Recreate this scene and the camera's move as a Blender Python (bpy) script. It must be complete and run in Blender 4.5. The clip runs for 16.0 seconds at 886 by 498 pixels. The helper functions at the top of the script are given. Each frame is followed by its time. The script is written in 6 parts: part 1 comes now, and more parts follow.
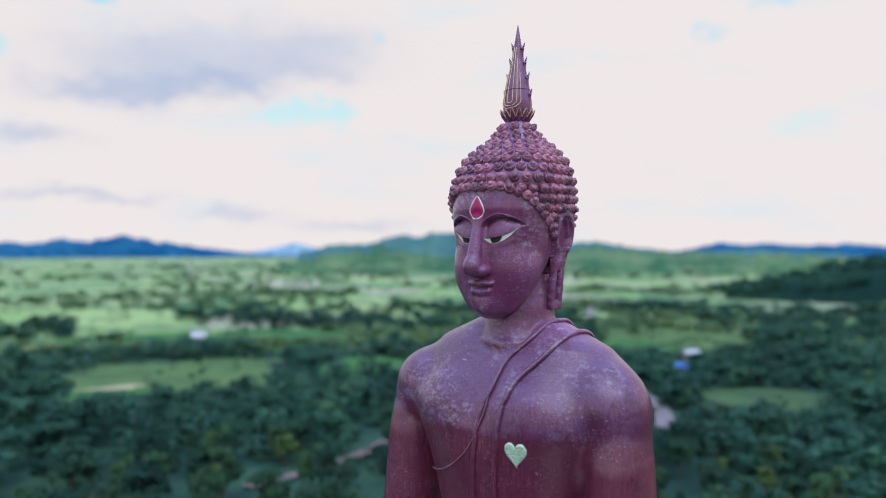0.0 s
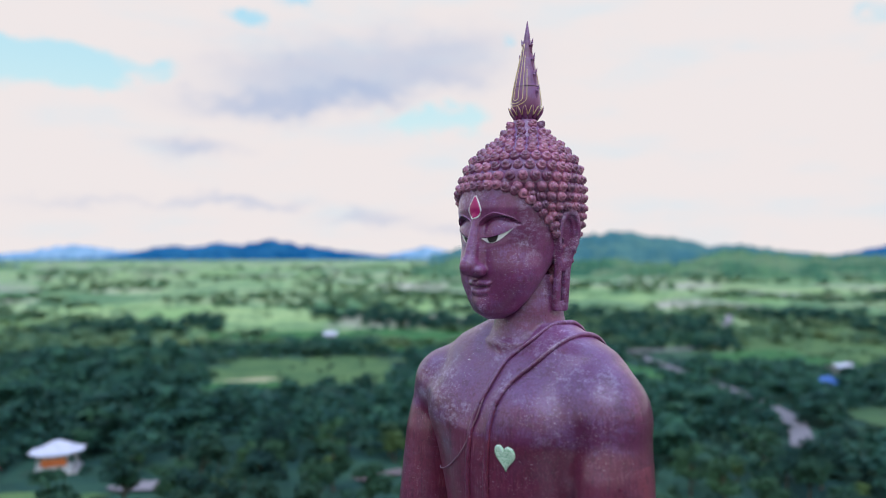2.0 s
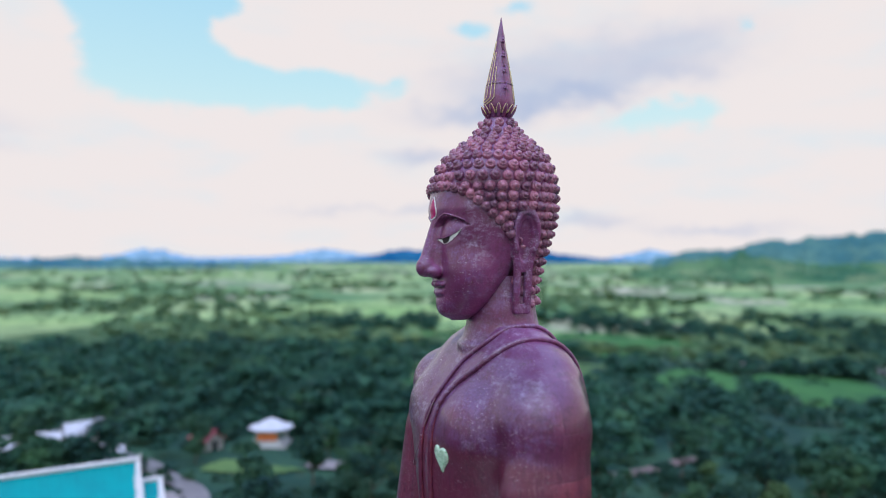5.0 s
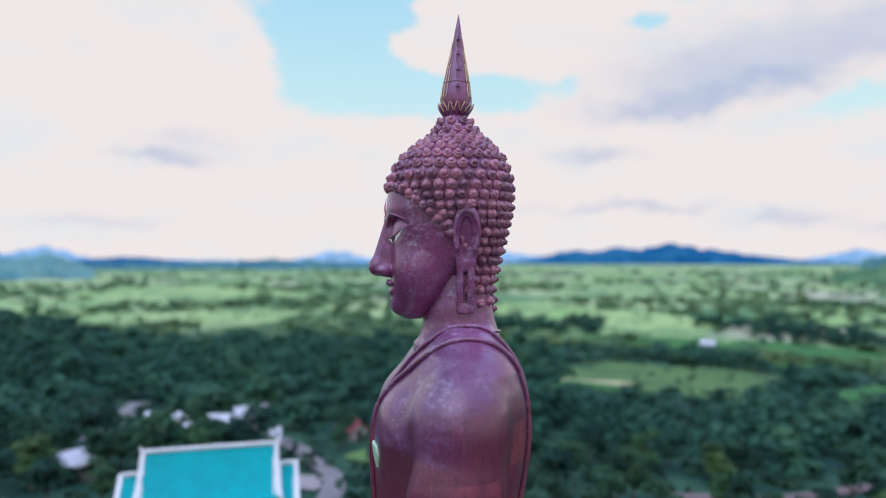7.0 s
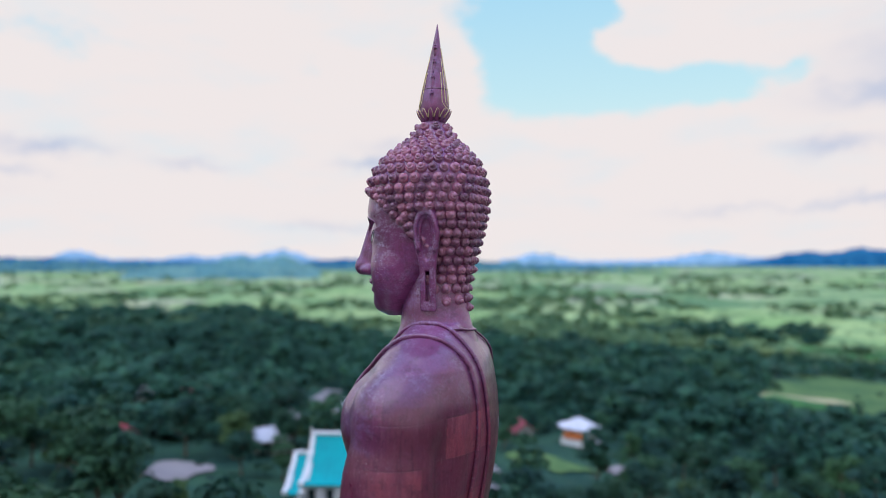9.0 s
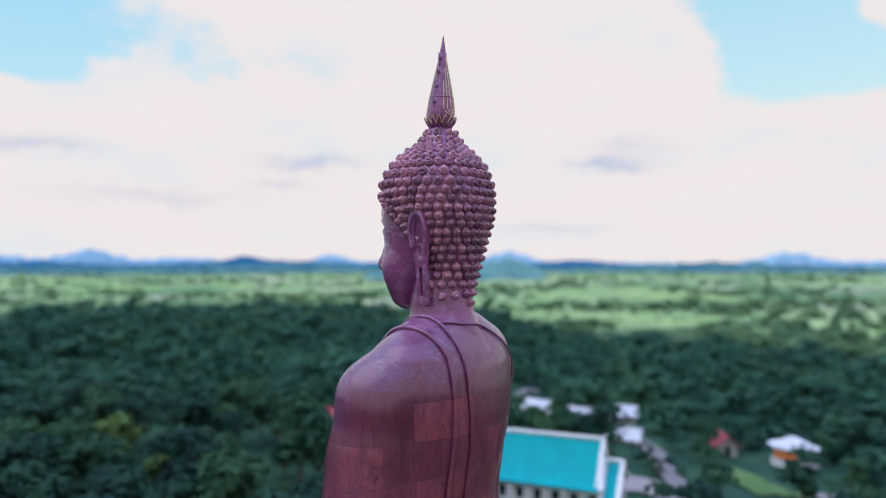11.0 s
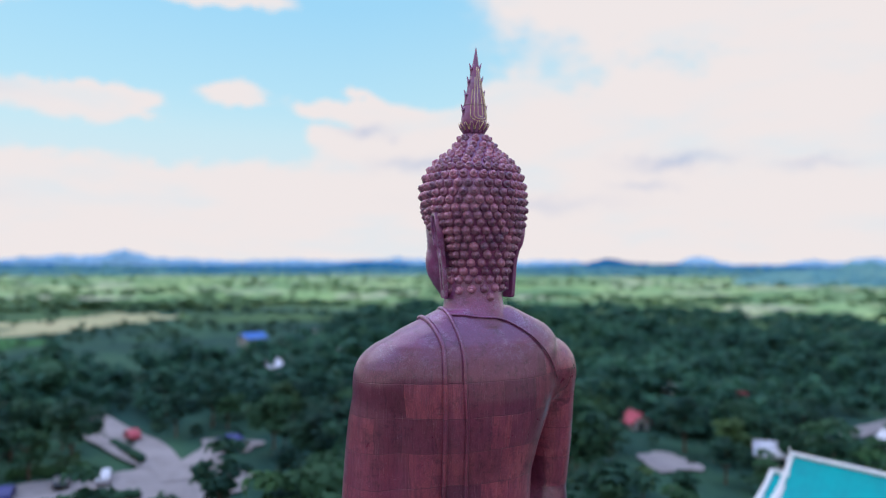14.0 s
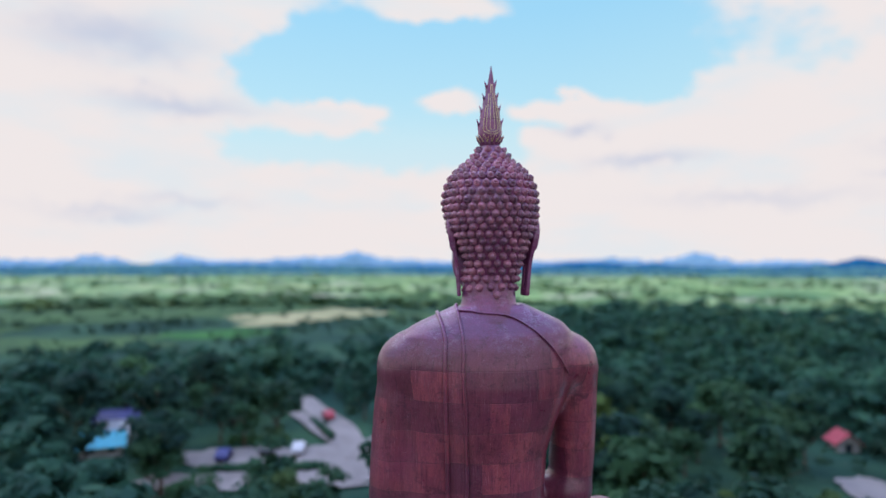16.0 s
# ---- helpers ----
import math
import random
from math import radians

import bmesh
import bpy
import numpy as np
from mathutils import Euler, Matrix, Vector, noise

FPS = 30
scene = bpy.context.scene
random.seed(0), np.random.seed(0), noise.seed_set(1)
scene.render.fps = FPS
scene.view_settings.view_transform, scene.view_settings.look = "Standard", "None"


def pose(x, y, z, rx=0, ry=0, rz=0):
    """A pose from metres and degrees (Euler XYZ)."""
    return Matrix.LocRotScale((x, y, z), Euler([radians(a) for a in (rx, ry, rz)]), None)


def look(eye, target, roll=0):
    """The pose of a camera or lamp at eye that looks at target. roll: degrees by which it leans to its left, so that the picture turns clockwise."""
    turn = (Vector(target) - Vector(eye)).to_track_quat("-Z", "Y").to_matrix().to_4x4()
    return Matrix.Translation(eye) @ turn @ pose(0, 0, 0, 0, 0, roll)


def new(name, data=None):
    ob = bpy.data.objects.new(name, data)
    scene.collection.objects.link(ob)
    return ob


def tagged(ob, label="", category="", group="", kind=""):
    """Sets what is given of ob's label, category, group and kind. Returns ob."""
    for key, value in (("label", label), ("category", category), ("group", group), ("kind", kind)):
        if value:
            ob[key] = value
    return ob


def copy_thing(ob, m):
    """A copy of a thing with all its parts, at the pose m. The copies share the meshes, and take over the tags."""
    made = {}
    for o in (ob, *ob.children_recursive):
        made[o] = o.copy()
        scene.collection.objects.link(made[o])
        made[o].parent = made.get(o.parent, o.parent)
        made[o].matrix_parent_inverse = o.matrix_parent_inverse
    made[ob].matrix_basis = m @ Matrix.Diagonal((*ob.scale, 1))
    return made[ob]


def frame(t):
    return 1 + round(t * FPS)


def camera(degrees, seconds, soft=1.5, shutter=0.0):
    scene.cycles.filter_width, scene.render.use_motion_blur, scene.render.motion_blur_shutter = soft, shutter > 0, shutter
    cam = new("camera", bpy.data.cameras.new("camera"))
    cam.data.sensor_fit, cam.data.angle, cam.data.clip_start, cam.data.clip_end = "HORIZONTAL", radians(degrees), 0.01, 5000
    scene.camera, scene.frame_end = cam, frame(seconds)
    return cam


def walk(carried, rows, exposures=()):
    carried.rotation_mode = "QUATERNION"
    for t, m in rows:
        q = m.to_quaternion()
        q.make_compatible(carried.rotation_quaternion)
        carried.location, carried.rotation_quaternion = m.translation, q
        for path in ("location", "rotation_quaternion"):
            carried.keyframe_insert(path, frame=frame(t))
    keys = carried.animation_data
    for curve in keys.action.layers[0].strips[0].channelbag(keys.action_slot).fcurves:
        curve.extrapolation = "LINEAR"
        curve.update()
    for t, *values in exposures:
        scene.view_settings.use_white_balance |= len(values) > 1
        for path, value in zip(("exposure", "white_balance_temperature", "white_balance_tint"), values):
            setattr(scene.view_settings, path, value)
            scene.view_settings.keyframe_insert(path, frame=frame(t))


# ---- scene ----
cam = camera(68.2, 16.0, soft=1.0)
PATH = [
    (0, (-7.154, -21.129, 35.81), (-6.742, -19.172, 35.822), -0.1),
    (0.5, (-6.237, -21.329, 35.776), (-5.923, -19.354, 35.791), -0.0),
    (1, (-5.282, -21.497, 35.747), (-5.067, -19.509, 35.765), 0.0),
    (1.5, (-4.217, -21.575, 35.721), (-4.103, -19.578, 35.741), 0.0),
    (2, (-3.095, -21.688, 35.697), (-3.076, -19.689, 35.719), 0.0),
    (2.5, (-1.88, -21.678, 35.679), (-1.957, -19.679, 35.703), 0.0),
    (3, (-0.618, -21.634, 35.674), (-0.793, -19.642, 35.699), -0.0),
    (3.5, (0.687, -21.546, 35.665), (0.4, -19.567, 35.691), -0.1),
    (4, (2.025, -21.365, 35.653), (1.618, -19.407, 35.681), -0.0),
    (6.5, (9.62, -18.77, 35.592), (8.635, -17.03, 35.626), 0.0),
    (7, (11.192, -17.812, 35.569), (10.086, -16.146, 35.604), 0.0),
    (7.5, (12.831, -16.962, 35.555), (11.609, -15.38, 35.591), 0.1),
    (8, (14.342, -15.914, 35.546), (13.005, -14.427, 35.584), 0.1),
    (8.5, (15.746, -14.681, 35.541), (14.293, -13.308, 35.579), 0.0),
    (9, (17.2, -13.516, 35.515), (15.64, -12.265, 35.555), 0.1),
    (11.5, (22.783, -5.812, 35.328), (20.842, -5.329, 35.375), -0.1),
    (12, (23.455, -3.991, 35.281), (21.479, -3.684, 35.33), -0.0),
    (12.5, (23.987, -2.084, 35.229), (21.991, -1.963, 35.279), 0.1),
    (13, (24.243, -0.118, 35.173), (22.245, -0.185, 35.225), 0.2),
    (13.5, (24.582, 1.916, 35.159), (22.598, 1.672, 35.213), 0.2),
    (14, (24.516, 4.09, 35.149), (22.562, 3.669, 35.202), 0.1),
    (14.5, (24.273, 6.317, 35.154), (22.366, 5.717, 35.207), 0.1),
    (15, (24.124, 8.455, 35.183), (22.276, 7.693, 35.236), 0.0),
    (15.5, (24.144, 10.465, 35.175), (22.361, 9.561, 35.228), 0.0),
    (16, (24.278, 12.212, 35.171), (22.559, 11.191, 35.224), 0.1),
]
walk(cam, [(t, look(eye, target, roll)) for t, eye, target, roll in PATH])
# depth of field: the lens is focused on the statue
cam.data.dof.use_dof = True
cam.data.dof.focus_distance = 22.1
cam.data.dof.aperture_fstop = 0.092

# ---- world, sun ----
SUN_AZ, SUN_EL = 178.0, 60.0        # degrees to the left of +y, and above the horizon
world = bpy.data.worlds.new("sky")
scene.world = world
world.use_nodes = True


def build_sky():
    nt = world.node_tree
    nt.nodes.clear()

    def math_n(op, a, b=None, clamp=False):
        n = nt.nodes.new("ShaderNodeMath")
        n.operation, n.use_clamp = op, clamp
        for i, v in enumerate((a, b)):
            if v is None:
                continue
            if isinstance(v, (int, float)):
                n.inputs[i].default_value = v
            else:
                nt.links.new(v, n.inputs[i])
        return n.outputs[0]

    out = nt.nodes.new("ShaderNodeOutputWorld")
    bg = nt.nodes.new("ShaderNodeBackground")
    tc = nt.nodes.new("ShaderNodeTexCoord")
    sep = nt.nodes.new("ShaderNodeSeparateXYZ")
    nt.links.new(tc.outputs["Generated"], sep.inputs[0])
    az = math_n("MULTIPLY", math_n("ARCTAN2", math_n("MULTIPLY", sep.outputs[0], -1.0), sep.outputs[1]), 57.2958)
    el = math_n("MULTIPLY", math_n("ARCSINE", sep.outputs[2]), 57.2958)

    def noise_n(scale, detail, rough, stretch):
        mp = nt.nodes.new("ShaderNodeMapping")
        mp.inputs["Scale"].default_value = (1, 1, stretch)
        nt.links.new(tc.outputs["Generated"], mp.inputs[0])
        n = nt.nodes.new("ShaderNodeTexNoise")
        n.inputs["Scale"].default_value, n.inputs["Detail"].default_value, n.inputs["Roughness"].default_value = scale, detail, rough
        nt.links.new(mp.outputs[0], n.inputs["Vector"])
        return n.outputs[0]

    edge = noise_n(14, 8, 0.66, 1.8)       # ragged cumulus edges
    broad = noise_n(5, 4, 0.5, 2.5)        # slow swells
    waz = math_n("ADD", az, math_n("MULTIPLY", math_n("SUBTRACT", edge, 0.5), 7.0))
    wel = math_n("ADD", el, math_n("MULTIPLY", math_n("SUBTRACT", edge, 0.5), 4.0))

    def blob(a, e, wa, we, gain=1.0):
        u = math_n("DIVIDE", math_n("SUBTRACT", waz, a), wa)
        v = math_n("DIVIDE", math_n("SUBTRACT", wel, e), we)
        d = math_n("ADD", math_n("MULTIPLY", u, u), math_n("MULTIPLY", v, v))
        return math_n("MULTIPLY", math_n("EXPONENT", math_n("MULTIPLY", d, -1.0)), gain)

    def total(rows):
        acc = None
        for r in rows:
            b = blob(*r)
            acc = b if acc is None else math_n("ADD", acc, b)
        return acc

    # openings in the cloud cover: azimuth, elevation, half widths, strength
    holes = [(43.5, 20.5, 6.5, 3.6, 1.2), (43, 16, 5.5, 3.2, 1.1), (36.5, 14.6, 7, 2.4, 1.0), (28, 14.2, 5, 1.8, 1.0), (39, 21.5, 4, 2, .8),
             (1.5, 11.7, 4.6, 1.4, .85), (-2.6, 12.3, 2.2, 1.3, .5), (-6.7, 17.9, 1.0, 1.0, .6), (16.3, 19.5, 2.3, .8, .8), (12.2, 20.9, 2.4, .7, .6), (22.4, 15, 1.6, 1.2, .4)]
    holes += [(109, 18.5, 11, 6.0, 1.5), (126, 17.5, 10, 5.0, 1.5), (117.5, 16, 8, 4.0, 1.2), (133, 14.6, 4, 2.4, .9), (126.5, 10.2, 7, 1.8, 1.0), (136, 9.8, 4.5, 1.5, .7), (117.5, 10.4, 4, 1.6, .8), (119.5, 11.9, 4, 1.2, .7), (136, 16.5, 3, 3, .6), (108, 16.4, 8, 1.6, .6), (116, 12.6, 8, 2.2, .7), (104, 14.6, 5, 1.8, .5)]
    holes += [(-34.3, 17.2, 2.4, .9, .55), (-41.4, 9.8, 6, 2.6, .42), (-38.8, 19.2, 2.4, .8, .5), (82, 16.8, 4.5, 2.6, .40), (91, 17, 5, 3.2, .38), (62, 15.5, 5, 3, .30),
              (-150, 25, 30, 12, .8), (75, 45, 30, 12, .7), (0, 50, 25, 10, .5)]
    # cumulus heaps that stand in the openings
    heaps = [(34, 17.9, 3.6, 1.3, 1.5), (28.5, 19.2, 4.5, 2.2, 1.5), (33, 21.5, 2.4, 1.6, .7), (24, 17.5, 3, 2, .6), (50.5, 16.0, 2.6, 2.6, .7)]
    heaps += [(119.6, 14.4, 3.9, 1.8, 2.6), (113.6, 13.6, 2.3, 1.3, 2.3), (109.3, 13.9, 2.2, 1.4, 2.3), (106.0, 12.2, 3.2, 1.3, 1.6), (101.2, 10.9, 4.2, 1.3, 1.3), (111.8, 10.9, 3.4, 1.0, .9),
              (121, 21.4, 4.8, 1.2, 2.0), (130.5, 12.9, 4.6, 1.4, 2.3), (140.5, 20.5, 4.5, 2.2, 1.0), (97, 13.5, 4, 3, .5)]
    # grey undersides and thin grey bars
    shades = [(6, 16.4, 8, 2.3, .42), (13.5, 14.8, 6, 2.3, .45), (-2, 17.6, 5, 1.6, .40), (16, 12.3, 4.6, .9, .75), (10.5, 13.1, 4, .9, .65), (6, 14.1, 3.6, .9, .55), (0, 15.4, 4, .9, .35), (20.2, 8.8, 2.9, .6, .7)]
    shades += [(56.8, 8.3, 3, .55, .75), (55, 9.8, 3, .7, .3), (82.3, 8.6, 3.4, .6, .75), (85.2, 6.8, 2, .4, .4), (72.3, 7.8, 2.4, .4, .4), (103.5, 8.9, 4, .6, .6), (109, 11.7, 1.8, .5, .55), (142.6, 12.9, 5, .8, .55), (147.7, 17.5, 6, 1.8, .6)]
    shades += [(148.2, 4.3, 4, .5, .4), (142.5, 5.4, 4, .5, .35), (15.5, 4.5, 4, .45, .5), (6, 3.3, 3.4, .45, .5), (-4, 2.4, 5, .45, .45), (28, 4.1, 4, .4, .35), (61.7, 3.2, 4, .4, .3), (20.5, 4.3, 3, .4, .35), (30, 60, 60, 20, .4), (95, 5.5, 7, .6, .3)]
    hole = math_n("SUBTRACT", total(holes), total(heaps))
    hole = math_n("ADD", hole, math_n("MULTIPLY", math_n("SUBTRACT", broad, 0.5), 0.45))
    hole = math_n("ADD", hole, math_n("MULTIPLY", math_n("SUBTRACT", noise_n(16, 8, 0.62, 2.0), 0.5), 0.9))
    ramp = nt.nodes.new("ShaderNodeMapRange")
    ramp.interpolation_type = "SMOOTHSTEP"
    ramp.inputs["From Min"].default_value, ramp.inputs["From Max"].default_value = 0.24, 0.72
    nt.links.new(hole, ramp.inputs["Value"])
    haze = nt.nodes.new("ShaderNodeMapRange")
    haze.interpolation_type = "SMOOTHSTEP"
    for k, x in (("From Min", 6.0), ("From Max", 15.0), ("To Min", 0.6), ("To Max", 1.0)):
        haze.inputs[k].default_value = x
    nt.links.new(el, haze.inputs["Value"])
    opening = math_n("MULTIPLY", ramp.outputs[0], haze.outputs[0])
    shade = math_n("MULTIPLY", total(shades), math_n("ADD", 0.55, math_n("MULTIPLY", broad, 0.9)), clamp=True)

    sky = nt.nodes.new("ShaderNodeTexSky")
    sky.sky_type, sky.sun_disc = "NISHITA", False
    sky.sun_elevation, sky.sun_rotation = radians(SUN_EL), radians(-SUN_AZ)
    sky.air_density, sky.dust_density, sky.ozone_density = 1.0, 1.2, 1.0
    blue = nt.nodes.new("ShaderNodeVectorMath")
    blue.operation = "MULTIPLY"
    nt.links.new(sky.outputs[0], blue.inputs[0])
    blue.inputs[1].default_value = (0.10, 0.12, 0.10)
    clear = nt.nodes.new("ShaderNodeMix")
    clear.data_type = "RGBA"
    clear.inputs[0].default_value = 0.85
    nt.links.new(blue.outputs[0], clear.inputs[6])
    deep = nt.nodes.new("ShaderNodeMapRange")
    deep.inputs["From Min"].default_value, deep.inputs["From Max"].default_value = 11.0, 27.0
    nt.links.new(el, deep.inputs["Value"])
    tone = nt.nodes.new("ShaderNodeMix")
    tone.data_type = "RGBA"
    east = nt.nodes.new("ShaderNodeMapRange")
    for k, x in (("From Min", 60.0), ("From Max", 110.0), ("To Min", 0.0), ("To Max", 0.35)):
        east.inputs[k].default_value = x
    nt.links.new(az, east.inputs["Value"])
    nt.links.new(math_n("ADD", deep.outputs[0], east.outputs[0], clamp=True), tone.inputs[0])
    tone.inputs[6].default_value = (0.66, 0.92, 0.97, 1)
    tone.inputs[7].default_value = (0.37, 0.74, 1.02, 1)
    nt.links.new(tone.outputs[2], clear.inputs[7])

    # faint veils in the cloud cover
    wisp = nt.nodes.new("ShaderNodeMapRange")
    wisp.interpolation_type = "SMOOTHSTEP"
    for k, x in (("From Min", 0.46), ("From Max", 0.74), ("To Min", 0.0), ("To Max", 0.70)):
        wisp.inputs[k].default_value = x
    nt.links.new(noise_n(4.2, 6, 0.6, 3.6), wisp.inputs["Value"])
    veil = nt.nodes.new("ShaderNodeMix")
    veil.data_type = "RGBA"
    nt.links.new(wisp.outputs[0], veil.inputs[0])
    veil.inputs[6].default_value = (0.868, 0.806, 0.806, 1)
    veil.inputs[7].default_value = (0.70, 0.81, 0.88, 1)
    grey = nt.nodes.new("ShaderNodeMix")
    grey.data_type = "RGBA"
    nt.links.new(veil.outputs[2], grey.inputs[6])
    grey.inputs[7].default_value = (0.46, 0.54, 0.73, 1)
    nt.links.new(shade, grey.inputs[0])
    mix = nt.nodes.new("ShaderNodeMix")
    mix.data_type = "RGBA"
    nt.links.new(opening, mix.inputs[0])
    nt.links.new(grey.outputs[2], mix.inputs[6])
    nt.links.new(clear.outputs[2], mix.inputs[7])
    # thinner, bluer cloud overhead
    high = nt.nodes.new("ShaderNodeMapRange")
    high.interpolation_type = "SMOOTHSTEP"
    high.inputs["From Min"].default_value, high.inputs["From Max"].default_value = 24.0, 50.0
    nt.links.new(el, high.inputs["Value"])
    dome = nt.nodes.new("ShaderNodeMix")
    dome.data_type = "RGBA"
    nt.links.new(high.outputs[0], dome.inputs[0])
    nt.links.new(mix.outputs[2], dome.inputs[6])
    dome.inputs[7].default_value = (0.74, 1.02, 1.85, 1)
    nt.links.new(dome.outputs[2], bg.inputs[0])
    bg.inputs[1].default_value = 1.0
    nt.links.new(bg.outputs[0], out.inputs[0])


build_sky()
sun = new("sun", bpy.data.lights.new("sun", "SUN"))
sun.data.energy, sun.data.angle, sun.data.color = 1.15, radians(60), (1.0, 0.96, 0.93)
_sd = Vector((-math.sin(radians(SUN_AZ)) * math.cos(radians(SUN_EL)), math.cos(radians(SUN_AZ)) * math.cos(radians(SUN_EL)), math.sin(radians(SUN_EL))))
sun.matrix_world = look(_sd * 300, (0, 0, 0))
scene.view_settings.exposure = 0.0

# ---- materials ----
class Mat:
    """A small builder of procedural materials."""

    def __init__(self, name, rough=0.8, spec=0.3, metal=0.0):
        self.m = bpy.data.materials.new(name)
        self.m.use_nodes = True
        self.t = self.m.node_tree
        self.b = self.t.nodes["Principled BSDF"]
        self.b.inputs["Roughness"].default_value = rough
        self.b.inputs["Specular IOR Level"].default_value = spec
        self.b.inputs["Metallic"].default_value = metal
        self.tc = self.t.nodes.new("ShaderNodeTexCoord")

    def node(self, kind):
        return self.t.nodes.new(kind)

    def put(self, v, socket):
        if isinstance(v, bpy.types.NodeSocket):
            self.t.links.new(v, socket)
        else:
            socket.default_value = v

    def coords(self, scale=(1, 1, 1), space="Object", offset=(0, 0, 0)):
        mp = self.node("ShaderNodeMapping")
        mp.inputs["Scale"].default_value, mp.inputs["Location"].default_value = scale, offset
        self.t.links.new(self.tc.outputs[space], mp.inputs[0])
        return mp.outputs[0]

    def world(self):
        return self.node("ShaderNodeNewGeometry").outputs["Position"]

    def noise(self, vec, scale, detail=4, rough=0.55):
        n = self.node("ShaderNodeTexNoise")
        n.inputs["Scale"].default_value, n.inputs["Detail"].default_value, n.inputs["Roughness"].default_value = scale, detail, rough
        self.t.links.new(vec, n.inputs["Vector"])
        return n.outputs[0]

    def ramp(self, v, lo, hi, a=0.0, b=1.0):
        n = self.node("ShaderNodeMapRange")
        n.interpolation_type = "SMOOTHSTEP"
        for k, x in (("From Min", lo), ("From Max", hi), ("To Min", a), ("To Max", b)):
            n.inputs[k].default_value = x
        self.t.links.new(v, n.inputs["Value"])
        return n.outputs[0]

    def math(self, op, a, b=0.0):
        n = self.node("ShaderNodeMath")
        n.operation = op
        self.put(a, n.inputs[0])
        self.put(b, n.inputs[1])
        return n.outputs[0]

    def mix(self, f, a, b, mode="MIX"):
        n = self.node("ShaderNodeMix")
        n.data_type, n.blend_type = "RGBA", mode
        self.put(f, n.inputs[0])
        for v, i in ((a, 6), (b, 7)):
            self.put((*v, 1) if isinstance(v, tuple) else v, n.inputs[i])
        return n.outputs[2]

    def color(self, v):
        self.put((*v, 1) if isinstance(v, tuple) else v, self.b.inputs["Base Color"])
        return self

    def rough(self, v):
        self.put(v, self.b.inputs["Roughness"])
        return self

    def bump(self, v, dist=0.02, strength=0.5):
        n = self.node("ShaderNodeBump")
        n.inputs["Distance"].default_value, n.inputs["Strength"].default_value = dist, strength
        self.t.links.new(v, n.inputs["Height"])
        self.t.links.new(n.outputs[0], self.b.inputs["Normal"])
        return self

    def random(self):
        return self.node("ShaderNodeObjectInfo").outputs["Random"]

    def island(self):
        return self.node("ShaderNodeNewGeometry").outputs["Random Per Island"]


def speckled(name, c1, c2, scale=2.0, rough=0.8, spec=0.3, bump=0.01, metal=0.0):
    m = Mat(name, rough, spec, metal)
    v = m.coords()
    n1, n2 = m.noise(v, scale, 5), m.noise(v, scale * 7, 4)
    m.color(m.mix(m.ramp(n2, .3, .7, 0, .5), m.mix(m.ramp(n1, .3, .7), c1, c2), c2))
    m.rough(m.ramp(n1, .2, .8, rough - .1, min(1, rough + .1)))
    return m.bump(n2, bump).m


